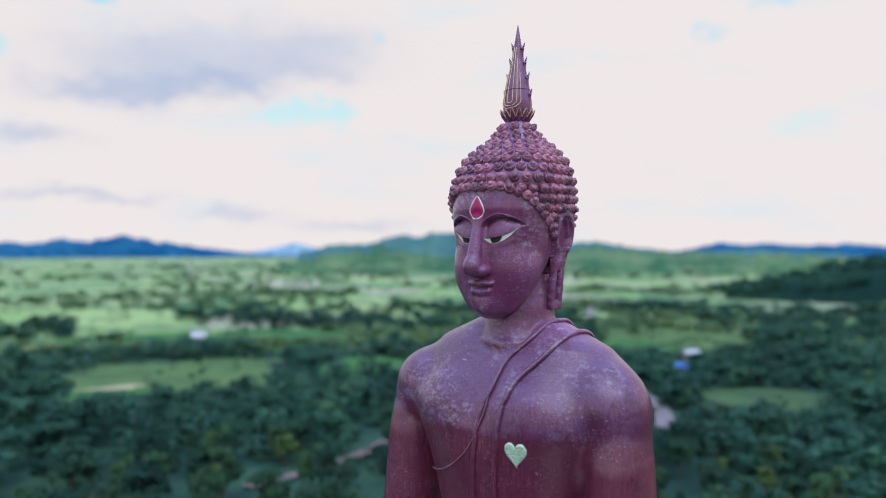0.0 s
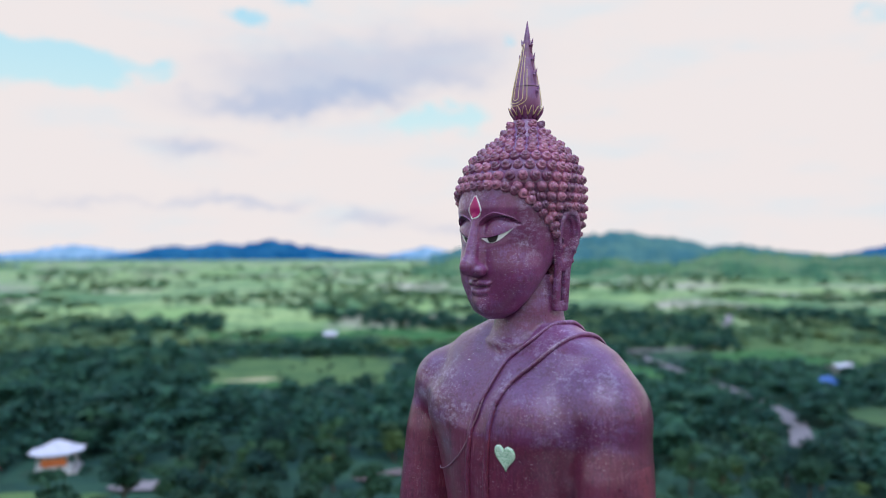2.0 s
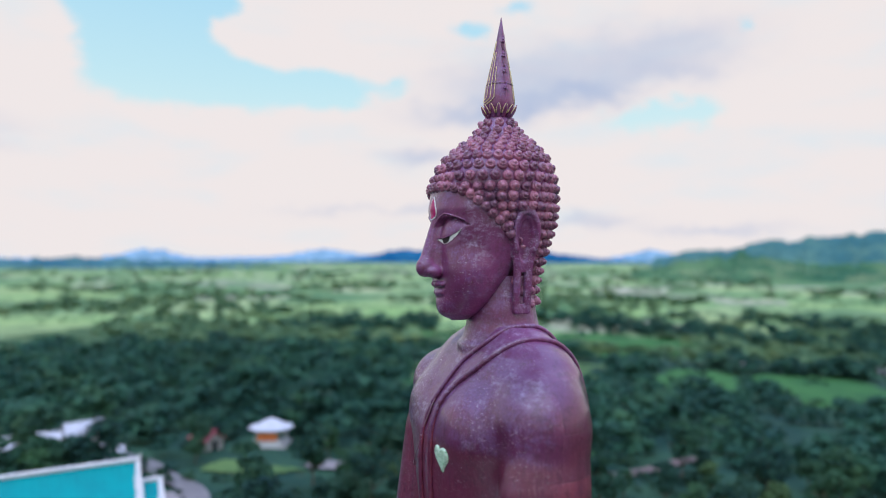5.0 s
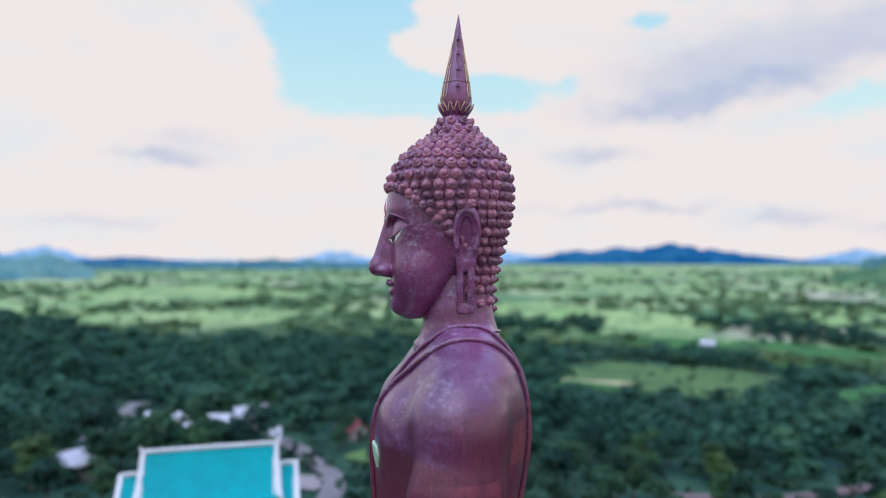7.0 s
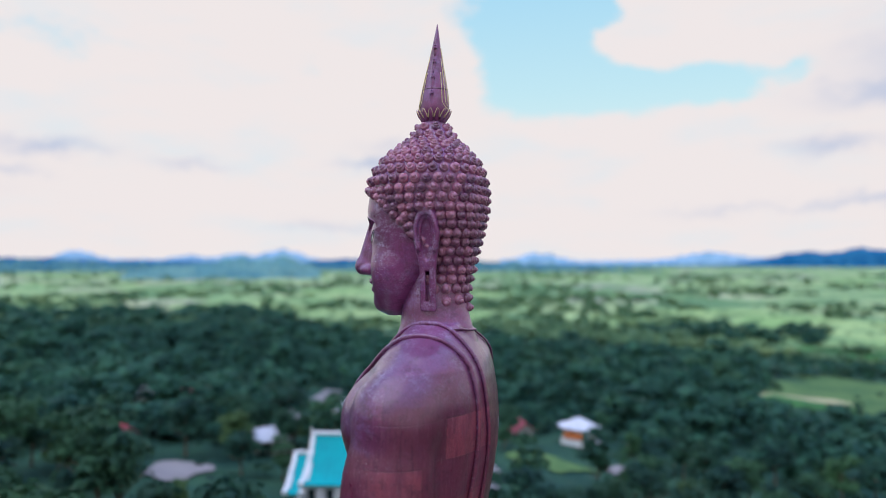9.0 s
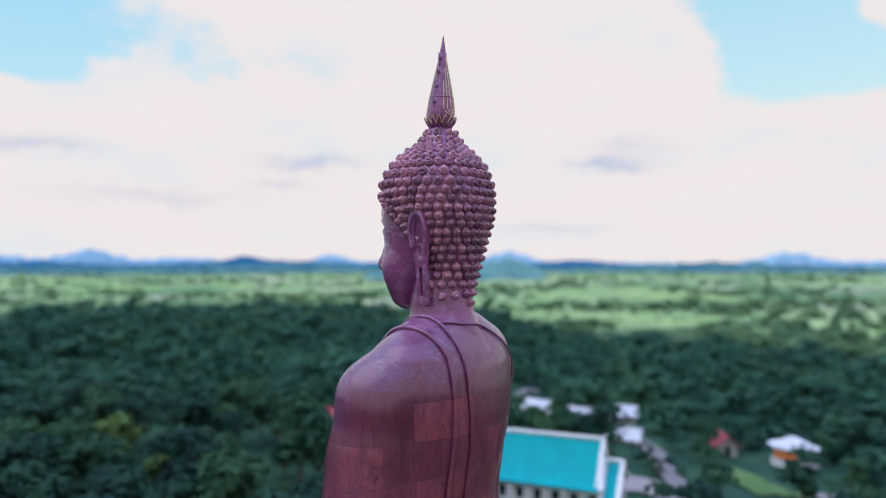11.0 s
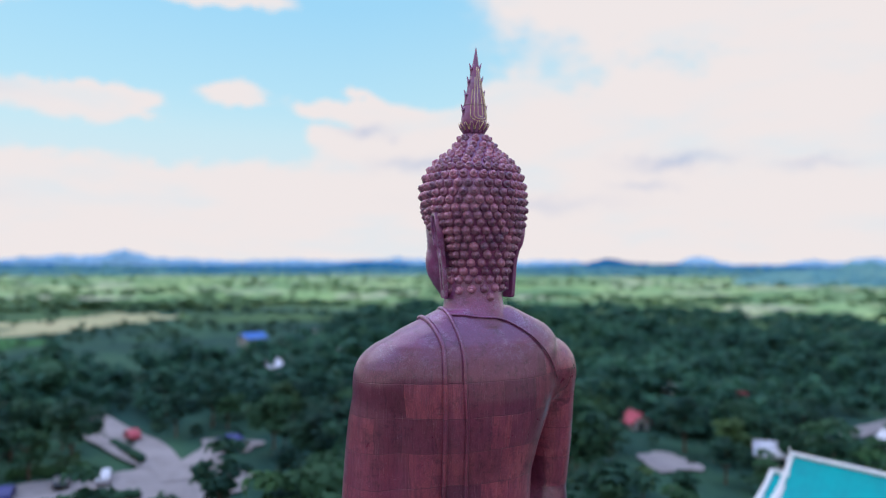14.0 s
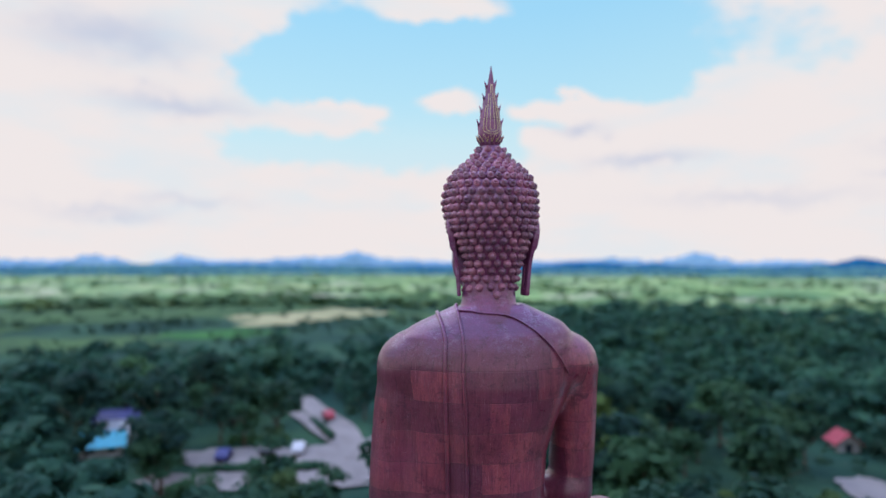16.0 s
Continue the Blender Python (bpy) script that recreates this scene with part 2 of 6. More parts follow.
def statue_paint():
    m = Mat("weathered_maroon_paint", .4, .5)
    m.b.inputs["Coat Weight"].default_value = .65
    m.b.inputs["Coat Roughness"].default_value = .20
    v = m.coords()
    sep = m.node("ShaderNodeSeparateXYZ")
    m.t.links.new(v, sep.inputs[0])
    z = sep.outputs[2]
    big, mid, fine = m.noise(v, .45, 4), m.noise(v, 1.9, 8, .7), m.noise(v, 11, 7, .68)
    grit = m.noise(v, 26, 5, .7)
    # welded sheets on the body: running angle round the axis and height
    ang = m.math("MULTIPLY", m.math("ARCTAN2", sep.outputs[0], sep.outputs[1]), 2.9)
    comb = m.node("ShaderNodeCombineXYZ")
    m.t.links.new(m.math("ADD", ang, m.math("MULTIPLY", big, .3)), comb.inputs[0])
    m.t.links.new(m.math("ADD", m.math("ADD", z, .38), m.math("MULTIPLY", big, .15)), comb.inputs[1])
    br = m.node("ShaderNodeTexBrick")
    m.t.links.new(comb.outputs[0], br.inputs["Vector"])
    br.offset, br.squash, br.squash_frequency = .37, .62, 3
    for k, x in (("Scale", 1.0), ("Mortar Size", .018), ("Mortar Smooth", .7), ("Bias", -.1), ("Brick Width", 1.9), ("Row Height", 1.2)):
        br.inputs[k].default_value = x
    br.inputs["Color1"].default_value, br.inputs["Color2"].default_value, br.inputs["Mortar"].default_value = (0, 0, 0, 1), (1, 1, 1, 1), (.3, .3, .3, 1)
    nz = m.node("ShaderNodeSeparateXYZ")
    m.t.links.new(m.tc.outputs["Normal"], nz.inputs[0])
    back = m.ramp(nz.outputs[1], -.5, .25)
    # height of the painted edge: the lower sheets keep fresher red paint
    zr = m.math("ADD", z, m.math("MULTIPLY", m.math("SUBTRACT", m.noise(v, 3.4, 6, .7), .5), .34))
    fresh = m.math("ADD", m.math("MULTIPLY", m.ramp(zr, 8.18, 8.50, 1.0, 0.0), m.math("SUBTRACT", 1.0, back)), m.math("MULTIPLY", m.ramp(zr, 8.7, 11.2, 1.0, 0.0), back))
    panel = m.math("MULTIPLY", m.math("MULTIPLY", br.outputs["Color"], fresh), m.ramp(back, 0, 1, .12, 1.0))
    seam = m.math("MULTIPLY", m.math("MULTIPLY", br.outputs["Fac"], m.ramp(z, 9.3, 10.3, 1.0, 0.0)), m.ramp(back, 0, 1, .25, 1.0))
    streak = m.noise(m.coords((7.0, 7.0, .30)), 1.5, 7, .72)
    drip = m.noise(m.coords((16, 16, .5), offset=(3, 1, 7)), 1.5, 6, .68)
    scrape = m.noise(m.coords((2.2, 2.2, 9.0), offset=(4, 2, 1)), 1.2, 8, .72)
    base = m.mix(m.ramp(big, .35, .65), (.092, .014, .056), (.138, .026, .092))
    base = m.mix(m.math("MULTIPLY", fresh, m.ramp(back, 0, 1, .75, .55)), base, m.mix(back, (.135, .017, .045), (.235, .046, .070)))
    base = m.mix(m.math("MULTIPLY", panel, m.ramp(m.noise(m.coords((2, 2, .6)), 1.4, 8, .72), .40, .62, .15, .85)), base, (.350, .082, .105))
    base = m.mix(m.math("MULTIPLY", m.ramp(streak, .50, .64, 0, .42), m.ramp(z, 10.2, 11.5, 1.0, .30)), base, (.048, .008, .022))
    base = m.mix(m.math("MULTIPLY", m.ramp(drip, .56, .68, 0, .42), m.ramp(z, 9.5, 11.5, 1.0, .25)), base, (.38, .17, .20))
    base = m.mix(m.math("MULTIPLY", m.math("MULTIPLY", m.math("SUBTRACT", 1.0, fresh), back), m.ramp(mid, .3, .7, .45, .85)), base, (.215, .044, .138))
    # chalky violet bloom on the upper sheets, worn through in ragged flakes
    # thicker on what faces up: the sky's sheen painted into the colour
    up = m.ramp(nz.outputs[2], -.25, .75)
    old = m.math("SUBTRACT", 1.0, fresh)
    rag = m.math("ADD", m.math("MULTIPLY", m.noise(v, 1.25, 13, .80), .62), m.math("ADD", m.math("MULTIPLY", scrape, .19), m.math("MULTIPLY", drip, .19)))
    bloom_sheen = m.ramp(m.math("ADD", rag, m.math("MULTIPLY", up, .09)), .505, .575)
    bloom_sheen = m.math("MULTIPLY", m.math("MULTIPLY", bloom_sheen, m.ramp(old, 0, 1, .10, .56)), m.ramp(back, 0, 1, .95, .55))
    base = m.mix(m.math("MULTIPLY", bloom_sheen, m.ramp(fine, .38, .60, .5, 1.0)), base, (.170, .086, .225))
    # thicker pale patches: cheek, collar, shoulders
    spot = m.math("MULTIPLY", m.ramp(m.noise(m.coords(offset=(5, 5, 1)), .62, 3, .5), .46, .58), m.ramp(m.noise(m.coords((1, 1, 1.6), offset=(1, 1, 4)), 2.6, 13, .84), .49, .56))
    base = m.mix(m.math("MULTIPLY", m.math("MULTIPLY", spot, m.math("MULTIPLY", m.ramp(old, 0, 1, .08, .52), m.ramp(back, 0, 1, 1.0, .6))), m.ramp(grit, .34, .58, .35, 1.0)), base, (.36, .29, .42))
    # brown primer showing through, scuffs and chips
    rub = m.math("MULTIPLY", m.ramp(m.noise(m.coords(offset=(2, 8, 5)), 1.7, 12, .78), .56, .64), m.ramp(fine, .35, .6, .4, 1.0))
    base = m.mix(m.math("MULTIPLY", rub, .60), base, (.092, .022, .036))
    base = m.mix(m.math("MULTIPLY", m.ramp(m.noise(v, 5.2, 11, .85), .668, .695, 0, .60), m.ramp(back, 0, 1, 1.0, .3)), base, (.58, .52, .58))
    base = m.mix(m.ramp(m.noise(m.coords(offset=(2, 8, 5)), 7, 9, .8), .64, .70, 0, .55), base, (.030, .008, .012))
    base = m.mix(m.math("MULTIPLY", seam, .34), base, (.045, .010, .018))
    # every sheet on the back has faded by its own amount
    tone = m.mix(m.math("MULTIPLY", back, m.ramp(z, 9.6, 11.0, 1.0, 0.0)), (1.0, 1.0, 1.0), m.mix(br.outputs["Color"], (.82, .78, .84), (1.32, 1.22, 1.18)))
    base = m.mix(1.0, base, tone, "MULTIPLY")
    # pale scrapes along the sheets and dark smears between them
    nick = m.math("MULTIPLY", m.ramp(m.noise(m.coords((3, 3, 8), offset=(7, 1, 2)), 2.6, 10, .82), .580, .615), m.ramp(m.noise(v, .9, 3, .5), .46, .58))
    base = m.mix(m.math("MULTIPLY", nick, m.ramp(back, 0, 1, .7, .15)), base, (.56, .48, .56))
    base = m.mix(m.math("MULTIPLY", m.ramp(m.noise(m.coords((1, 1, 1.5), offset=(3, 9, 6)), 1.3, 12, .80), .53, .60), .45), base, (.066, .012, .034))
    # hairline scratches
    hair = m.noise(m.coords((30, 30, 3.0)), 1.3, 6, .7)
    base = m.mix(m.ramp(hair, .60, .70, 0, .28), base, (.36, .25, .33))
    base = m.mix(1.0, base, m.ramp(grit, .3, .7, .82, 1.18), "MULTIPLY")
    # from the neck up the colour is lighter, by up to 1.45
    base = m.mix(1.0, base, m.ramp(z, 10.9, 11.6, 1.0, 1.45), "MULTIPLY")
    m.color(base)
    m.rough(m.math("ADD", m.ramp(mid, .25, .75, .26, .46), m.math("MULTIPLY", bloom_sheen, .28)))
    h = m.math("ADD", m.math("MULTIPLY", mid, .4), m.math("SUBTRACT", m.math("MULTIPLY", fine, .22), m.math("MULTIPLY", seam, .35)))
    m.bump(h, .05, .45)
    return m.m


def curl_paint():
    m = Mat("weathered_curl_paint", .36, .85)
    v = m.coords()
    isl = m.island()
    base = m.mix(isl, (.165, .042, .098), (.470, .165, .255))
    base = m.mix(m.ramp(m.noise(v, 1.6, 6, .65), .48, .66, 0, .6), base, (.150, .070, .150))
    base = m.mix(m.ramp(m.noise(v, 7, 8, .75), .55, .68, 0, .6), base, (.42, .31, .45))
    m.color(base)
    m.rough(m.ramp(m.noise(v, 3), .3, .7, .18, .36))
    return m.bump(m.noise(v, 22, 4), .015).m


def leaf_mat(name, dark, light, obj=True):
    m = Mat(name, .75, .2)
    v = m.world()
    n, n1, n0 = m.noise(v, .16, 3, .5), m.noise(v, .045, 4, .6), m.noise(v, .014, 3, .6)
    c = m.mix(m.island(), dark, light)
    c = m.mix(m.ramp(n, .50, .64, 0, .45), c, (light[0] * 1.4, light[1] * 1.3, light[2] * 1.1))
    c = m.mix(m.ramp(n, .36, .46, .40, 0), c, tuple(.85 * a for a in dark))
    c = m.mix(m.ramp(n1, .52, .68, 0, .55), c, (light[0] * 1.75, light[1] * 1.25, light[2] * .9))
    c = m.mix(m.ramp(n0, .40, .52, .45, 0), c, tuple(.8 * a for a in dark))
    if obj:
        c = m.mix(m.ramp(m.random(), .35, 1.0, 0, .75), c, (light[0] * 1.55, light[1] * 1.3, light[2] * .85))
    m.color(c)
    # light passes through the leaves
    thin, both = m.node("ShaderNodeBsdfTranslucent"), m.node("ShaderNodeMixShader")
    m.t.links.new(c, thin.inputs["Color"])
    both.inputs[0].default_value = .38
    m.t.links.new(m.b.outputs[0], both.inputs[1])
    m.t.links.new(thin.outputs[0], both.inputs[2])
    m.t.links.new(both.outputs[0], m.t.nodes["Material Output"].inputs["Surface"])
    return m.m


def ground_mat():
    m = Mat("ground_cover", .95, .1)
    p = m.world()
    ln = m.node("ShaderNodeVectorMath")
    ln.operation = "LENGTH"
    m.t.links.new(p, ln.inputs[0])
    r = ln.outputs["Value"]
    n1, n2, n3 = m.noise(p, .010, 6, .6), m.noise(p, .045, 7, .68), m.noise(p, .5, 5, .7)
    near = m.mix(m.ramp(n2, .35, .65), (.018, .058, .048), (.047, .116, .066))
    near = m.mix(m.ramp(n3, .55, .75, 0, .5), near, (.08, .085, .055))
    # patchwork of plots: large holdings cut into small fields
    flat = m.node("ShaderNodeVectorMath")
    flat.operation = "MULTIPLY"
    m.t.links.new(p, flat.inputs[0])
    flat.inputs[1].default_value = (1.0, 1.0, .0)

    def plots(scale):
        vor = m.node("ShaderNodeTexVoronoi")
        vor.inputs["Scale"].default_value = scale
        m.t.links.new(flat.outputs[0], vor.inputs["Vector"])
        cell = m.node("ShaderNodeSeparateColor")
        m.t.links.new(vor.outputs["Color"], cell.inputs[0])
        return cell.outputs

    a, b = plots(.0050), plots(.0150)
    # field tones of the plain, with its sunshine painted into them
    far = m.mix(b[0], (.22, .39, .15), (.44, .54, .26))
    far = m.mix(m.ramp(a[0], .35, .8, 0, .55), far, (.29, .46, .15))
    far = m.mix(m.ramp(a[1], .66, .72, 0, .65), far, (.085, .215, .095))
    far = m.mix(m.ramp(b[1], .74, .78, 0, .75), far, (.08, .20, .09))
    far = m.mix(m.ramp(b[2], .86, .90, 0, .85), far, (.50, .47, .35))
    far = m.mix(m.ramp(n2, .52, .60, 0, .70), far, (.065, .165, .08))
    far = m.mix(m.ramp(n1, .48, .60, 0, .40), far, (.10, .22, .10))
    far = m.mix(m.ramp(m.noise(p, .0032, 6, .65), .48, .66, 0, .55), far, (.42, .52, .21))
    far = m.mix(m.ramp(m.noise(p, .12, 5, .7), .54, .66, 0, .5), far, (.055, .145, .072))
    e = m.math("ADD", r, m.math("MULTIPLY", m.math("SUBTRACT", n1, .5), 260.0))
    # near land is coloured darker for the cloud shadow over it
    m.color(m.mix(m.ramp(e, 270, 430), near, far))
    return m.bump(n3, .3, .6).m


M = {
    "statue": statue_paint(), "curl": curl_paint(),
    "white": speckled("white_enamel", (.72, .70, .68), (.82, .80, .78), 3, .35, .5, .003),
    "black": speckled("black_enamel", (.012, .010, .010), (.03, .022, .022), 3, .3, .5, .003),
    "pink": speckled("magenta_glass", (.34, .004, .10), (.44, .012, .14), 4, .35, .5, .004),
    "gold": speckled("dull_gold_paint", (.80, .62, .26), (.90, .76, .42), 6, .4, .5, .004),
    "seam": speckled("pale_bead", (.30, .19, .25), (.22, .11, .15), 3, .5, .4, .004),
    "ground": ground_mat(),
    "leafA": leaf_mat("leaves_dark", (.013, .050, .046), (.036, .108, .072)),
    "leafB": leaf_mat("leaves_mid", (.017, .060, .052), (.049, .140, .080)),
    "leafC": leaf_mat("leaves_yellowish", (.034, .088, .046), (.090, .175, .074)),
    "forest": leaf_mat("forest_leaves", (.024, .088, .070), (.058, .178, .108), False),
    # distance haze painted in as paler leaves than in the near woods
    "farforest": leaf_mat("haze_paled_leaves", (.085, .200, .105), (.190, .320, .145), False),
    "scrub": leaf_mat("scrub_leaves", (.017, .056, .048), (.054, .130, .072), False),
    "bark": speckled("grey_bark", (.10, .075, .055), (.17, .13, .10), 2, .9, .1, .03),
    "concrete": speckled("stained_concrete", (.36, .34, .32), (.48, .46, .43), .6, .85, .2, .01),
    "sand": speckled("sandy_gravel", (.22, .20, .20), (.33, .30, .295), .15, .95, .1, .05),
    "soil": speckled("brown_soil", (.15, .11, .105), (.22, .17, .16), .2, .95, .1, .05),
    "indigo": speckled("indigo_roof", (.035, .045, .17), (.07, .08, .25), .6, .5, .3, .006),
    "cyan": speckled("cyan_sheet_roof", (.10, .55, .75), (.16, .66, .85), .6, .5, .3, .006),
    "asphalt": speckled("worn_road", (.17, .16, .165), (.25, .235, .235), .3, .9, .2, .02),
    "wall": speckled("white_plaster", (.66, .64, .64), (.76, .74, .74), .8, .8, .2, .006),
    "teal": speckled("teal_roof_tiles", (.0, .30, .33), (.0, .38, .40), .5, .6, .15, .004),
    "trimw": speckled("white_trim", (.66, .66, .66), (.78, .78, .78), 1.5, .6, .3, .004),
    "whiteroof": speckled("pale_metal_roof", (.50, .51, .57), (.68, .69, .74), .5, .45, .4, .006),
    "redroof": speckled("red_roof", (.36, .05, .075), (.46, .09, .12), .6, .6, .3, .006),
    "blueroof": speckled("blue_roof", (.03, .12, .42), (.06, .20, .55), .6, .5, .3, .006),
    "greyblue": speckled("grey_blue_roof", (.10, .17, .26), (.17, .25, .34), .6, .5, .3, .006),
    "dark": speckled("dark_window", (.015, .02, .025), (.03, .04, .045), 1, .2, .5, .002),
    "orange": speckled("orange_banner", (.60, .14, .04), (.72, .22, .07), 1, .6, .3, .003),
    "pale": speckled("pale_green_field", (.036, .105, .044), (.125, .215, .075), .10, .95, .1, .03),
    "bright": speckled("bright_green_field", (.022, .100, .038), (.065, .195, .058), .08, .95, .1, .03),
    "rough": speckled("rough_green_pasture", (.035, .085, .045), (.085, .160, .065), .06, .95, .1, .05),
    "tan": speckled("dry_field", (.24, .27, .13), (.46, .42, .24), .06, .95, .1, .03),
    "hillgreen": None, "hillblue": None, "hillfar": None,
}


def hill_mat(name, a, b, c=None):
    """Wooded slopes: tones a to b, with clearings of c."""
    m = Mat(name, 1.0, 0.0)
    p = m.world()
    n, n2, n3 = m.noise(p, .006, 6, .65), m.noise(p, .03, 6, .72), m.noise(p, .10, 4, .7)
    col = m.mix(m.ramp(n, .38, .62), a, b)
    if c:
        col = m.mix(m.math("MULTIPLY", m.ramp(m.noise(p, .011, 5, .6), .50, .58), m.ramp(n2, .40, .55)), col, c)
    col = m.mix(m.ramp(n2, .46, .60, 0, .75), col, tuple(.75 * q for q in a))
    m.color(m.mix(m.ramp(n3, .5, .68, 0, .5), col, tuple(.6 * q for q in a)))
    return m.bump(n2, 14, .9).m


# distance haze is painted blue into hillgreen, hillwood, hillhaze, hillblue and hillfar
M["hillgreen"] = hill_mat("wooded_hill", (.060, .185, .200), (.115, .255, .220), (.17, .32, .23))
M["hillmeadow"] = hill_mat("meadow_hill", (.060, .170, .095), (.150, .290, .130), (.31, .40, .20))
M["hillwood"] = hill_mat("haze_tinted_rise", (.06, .18, .23), (.11, .26, .26), (.17, .33, .25))
M["hillnear"] = hill_mat("dark_wooded_hill", (.016, .050, .040), (.036, .090, .052))
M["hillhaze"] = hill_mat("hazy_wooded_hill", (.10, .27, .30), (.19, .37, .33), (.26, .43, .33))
M["hillblue"] = hill_mat("haze_blue_hill", (.012, .11, .25), (.035, .18, .33))
M["hillfar"] = hill_mat("haze_pale_hill", (.25, .45, .60), (.35, .55, .70))


# ---- mesh helpers ----
def mesh_ob(name, verts, faces, mat, parent=None, label="", smooth=False, mats=None, idx=None):
    me = bpy.data.meshes.new(name)
    me.from_pydata([tuple(v) for v in verts], [], [tuple(f) for f in faces])
    for mm in (mats or [mat]):
        me.materials.append(mm)
    if idx is not None:
        me.polygons.foreach_set("material_index", np.asarray(idx, np.int32))
    if smooth:
        me.polygons.foreach_set("use_smooth", np.ones(len(me.polygons), bool))
    me.update()
    ob = new(name, me)
    if parent is not None:
        ob.parent = parent
    if label:
        ob["label"] = label
    return ob


def part(name, bm, material, parent, label="", smooth=False):
    """Links a bmesh as one mesh object under a thing."""
    me = bpy.data.meshes.new(name)
    bm.to_mesh(me)
    bm.free()
    me.materials.append(material)
    if smooth:
        me.polygons.foreach_set("use_smooth", np.ones(len(me.polygons), bool))
    ob = new(name, me)
    if parent is not None:
        ob.parent = parent
    if label:
        ob["label"] = label
    return ob


def box_bm(x0, x1, y0, y1, z0, z1, bevel=0.0, bm=None):
    b = bm or bmesh.new()
    vs = [b.verts.new((x, y, z)) for z in (z0, z1) for y in (y0, y1) for x in (x0, x1)]
    fs = [b.faces.new([vs[i] for i in f]) for f in ((0, 2, 3, 1), (4, 5, 7, 6), (0, 1, 5, 4), (2, 6, 7, 3), (0, 4, 6, 2), (1, 3, 7, 5))]
    if bevel:
        bmesh.ops.bevel(b, geom=list({e for f in fs for e in f.edges}), offset=bevel, segments=1, affect="EDGES")
    return b


def prism_bm(outline, axis_pts):
    """Sweeps an (y, z) outline between x values, closed at both ends."""
    b = bmesh.new()
    rings = [[b.verts.new((x, y, z)) for y, z in outline] for x in axis_pts]
    n = len(outline)
    for r0, r1 in zip(rings, rings[1:]):
        for i in range(n):
            b.faces.new((r0[i], r0[(i + 1) % n], r1[(i + 1) % n], r1[i]))
    b.faces.new(rings[0][::-1])
    b.faces.new(rings[-1])
    bmesh.ops.recalc_face_normals(b, faces=b.faces[:])
    return b


def smooth01(v, a, b):
    q = np.clip((v - a) / (b - a), 0, 1)
    return q * q * (3 - 2 * q)


def ground_z(x, y):
    """Height of the land: a gentle fall to the north-east near the statue, level plain further off."""
    x, y = np.asarray(x, float), np.asarray(y, float)
    r = np.hypot(x, y)
    near = 4.6 - .043 * y - .02 * (x + 60)
    far = -2 + 16 * smooth01(r, 600, 4500)
    s = smooth01(r, 250, 600)
    return near * (1 - s) + far * s


def empty(name, x, y, rz=0.0, z=None, scale=1.0):
    e = new(name)
    e.matrix_world = pose(x, y, float(ground_z(x, y)) if z is None else z, 0, 0, rz) @ Matrix.Scale(scale, 4)
    return e

# ---- the statue ----
SEAT_Z, STATUE_TURN, HEAD_X = 22.0, -51.0, -.14


def smin(a, b, k):
    h = np.maximum(k - np.abs(a - b), 0) / k
    return np.minimum(a, b) - h * h * k * .25


def smax(a, b, k):
    return -smin(-a, -b, k)


def sphere(x, y, z, c, r):
    return np.sqrt((x - c[0]) ** 2 + (y - c[1]) ** 2 + (z - c[2]) ** 2) - r


def ellipsoid(x, y, z, c, r):
    k = np.sqrt(((x - c[0]) / r[0]) ** 2 + ((y - c[1]) / r[1]) ** 2 + ((z - c[2]) / r[2]) ** 2)
    return (k - 1) * min(r)


def capsule(x, y, z, a, b, ra, rb):
    """A rod with round ends that tapers from ra to rb."""
    ax, ay, az = b[0] - a[0], b[1] - a[1], b[2] - a[2]
    t = np.clip(((x - a[0]) * ax + (y - a[1]) * ay + (z - a[2]) * az) / (ax * ax + ay * ay + az * az), 0, 1)
    return np.sqrt((x - a[0] - t * ax) ** 2 + (y - a[1] - t * ay) ** 2 + (z - a[2] - t * az) ** 2) - (ra + (rb - ra) * t)


def rods(x, y, z, pts, radii, k):
    d = None
    for a, b, ra, rb in zip(pts, pts[1:], radii, radii[1:]):
        c = capsule(x, y, z, a, b, ra, rb)
        d = c if d is None else smin(d, c, k)
    return d


class Loft:
    """A stack of rounded sections: rows of height, half width, front, back."""

    def __init__(self, rows, power=2.0, blur=.22):
        rows = np.array(sorted(rows), float)
        self.z = np.linspace(rows[0, 0], rows[-1, 0], 260)
        n = max(3, int(blur / (self.z[1] - self.z[0])) | 1)
        k = np.hanning(n + 2)[1:-1]
        k /= k.sum()
        self.c = []
        for i in (1, 2, 3):
            v = np.interp(self.z, rows[:, 0], rows[:, i])
            self.c.append(np.convolve(np.pad(v, n // 2, mode="reflect", reflect_type="odd"), k, "valid"))
        self.p = power

    def sizes(self, z):
        return [np.interp(z, self.z, c) for c in self.c]

    def __call__(self, x, y, z, xc=0.0):
        ax, yf, yb = self.sizes(z)
        yc, ay = (yf + yb) / 2, (yb - yf) / 2
        r = (np.abs((x - xc) / ax) ** self.p + np.abs((y - yc) / ay) ** self.p) ** (1 / self.p)
        d = (r - 1) * np.minimum(ax, ay)
        return np.maximum(d, np.maximum(self.z[0] - z, z - self.z[-1]))


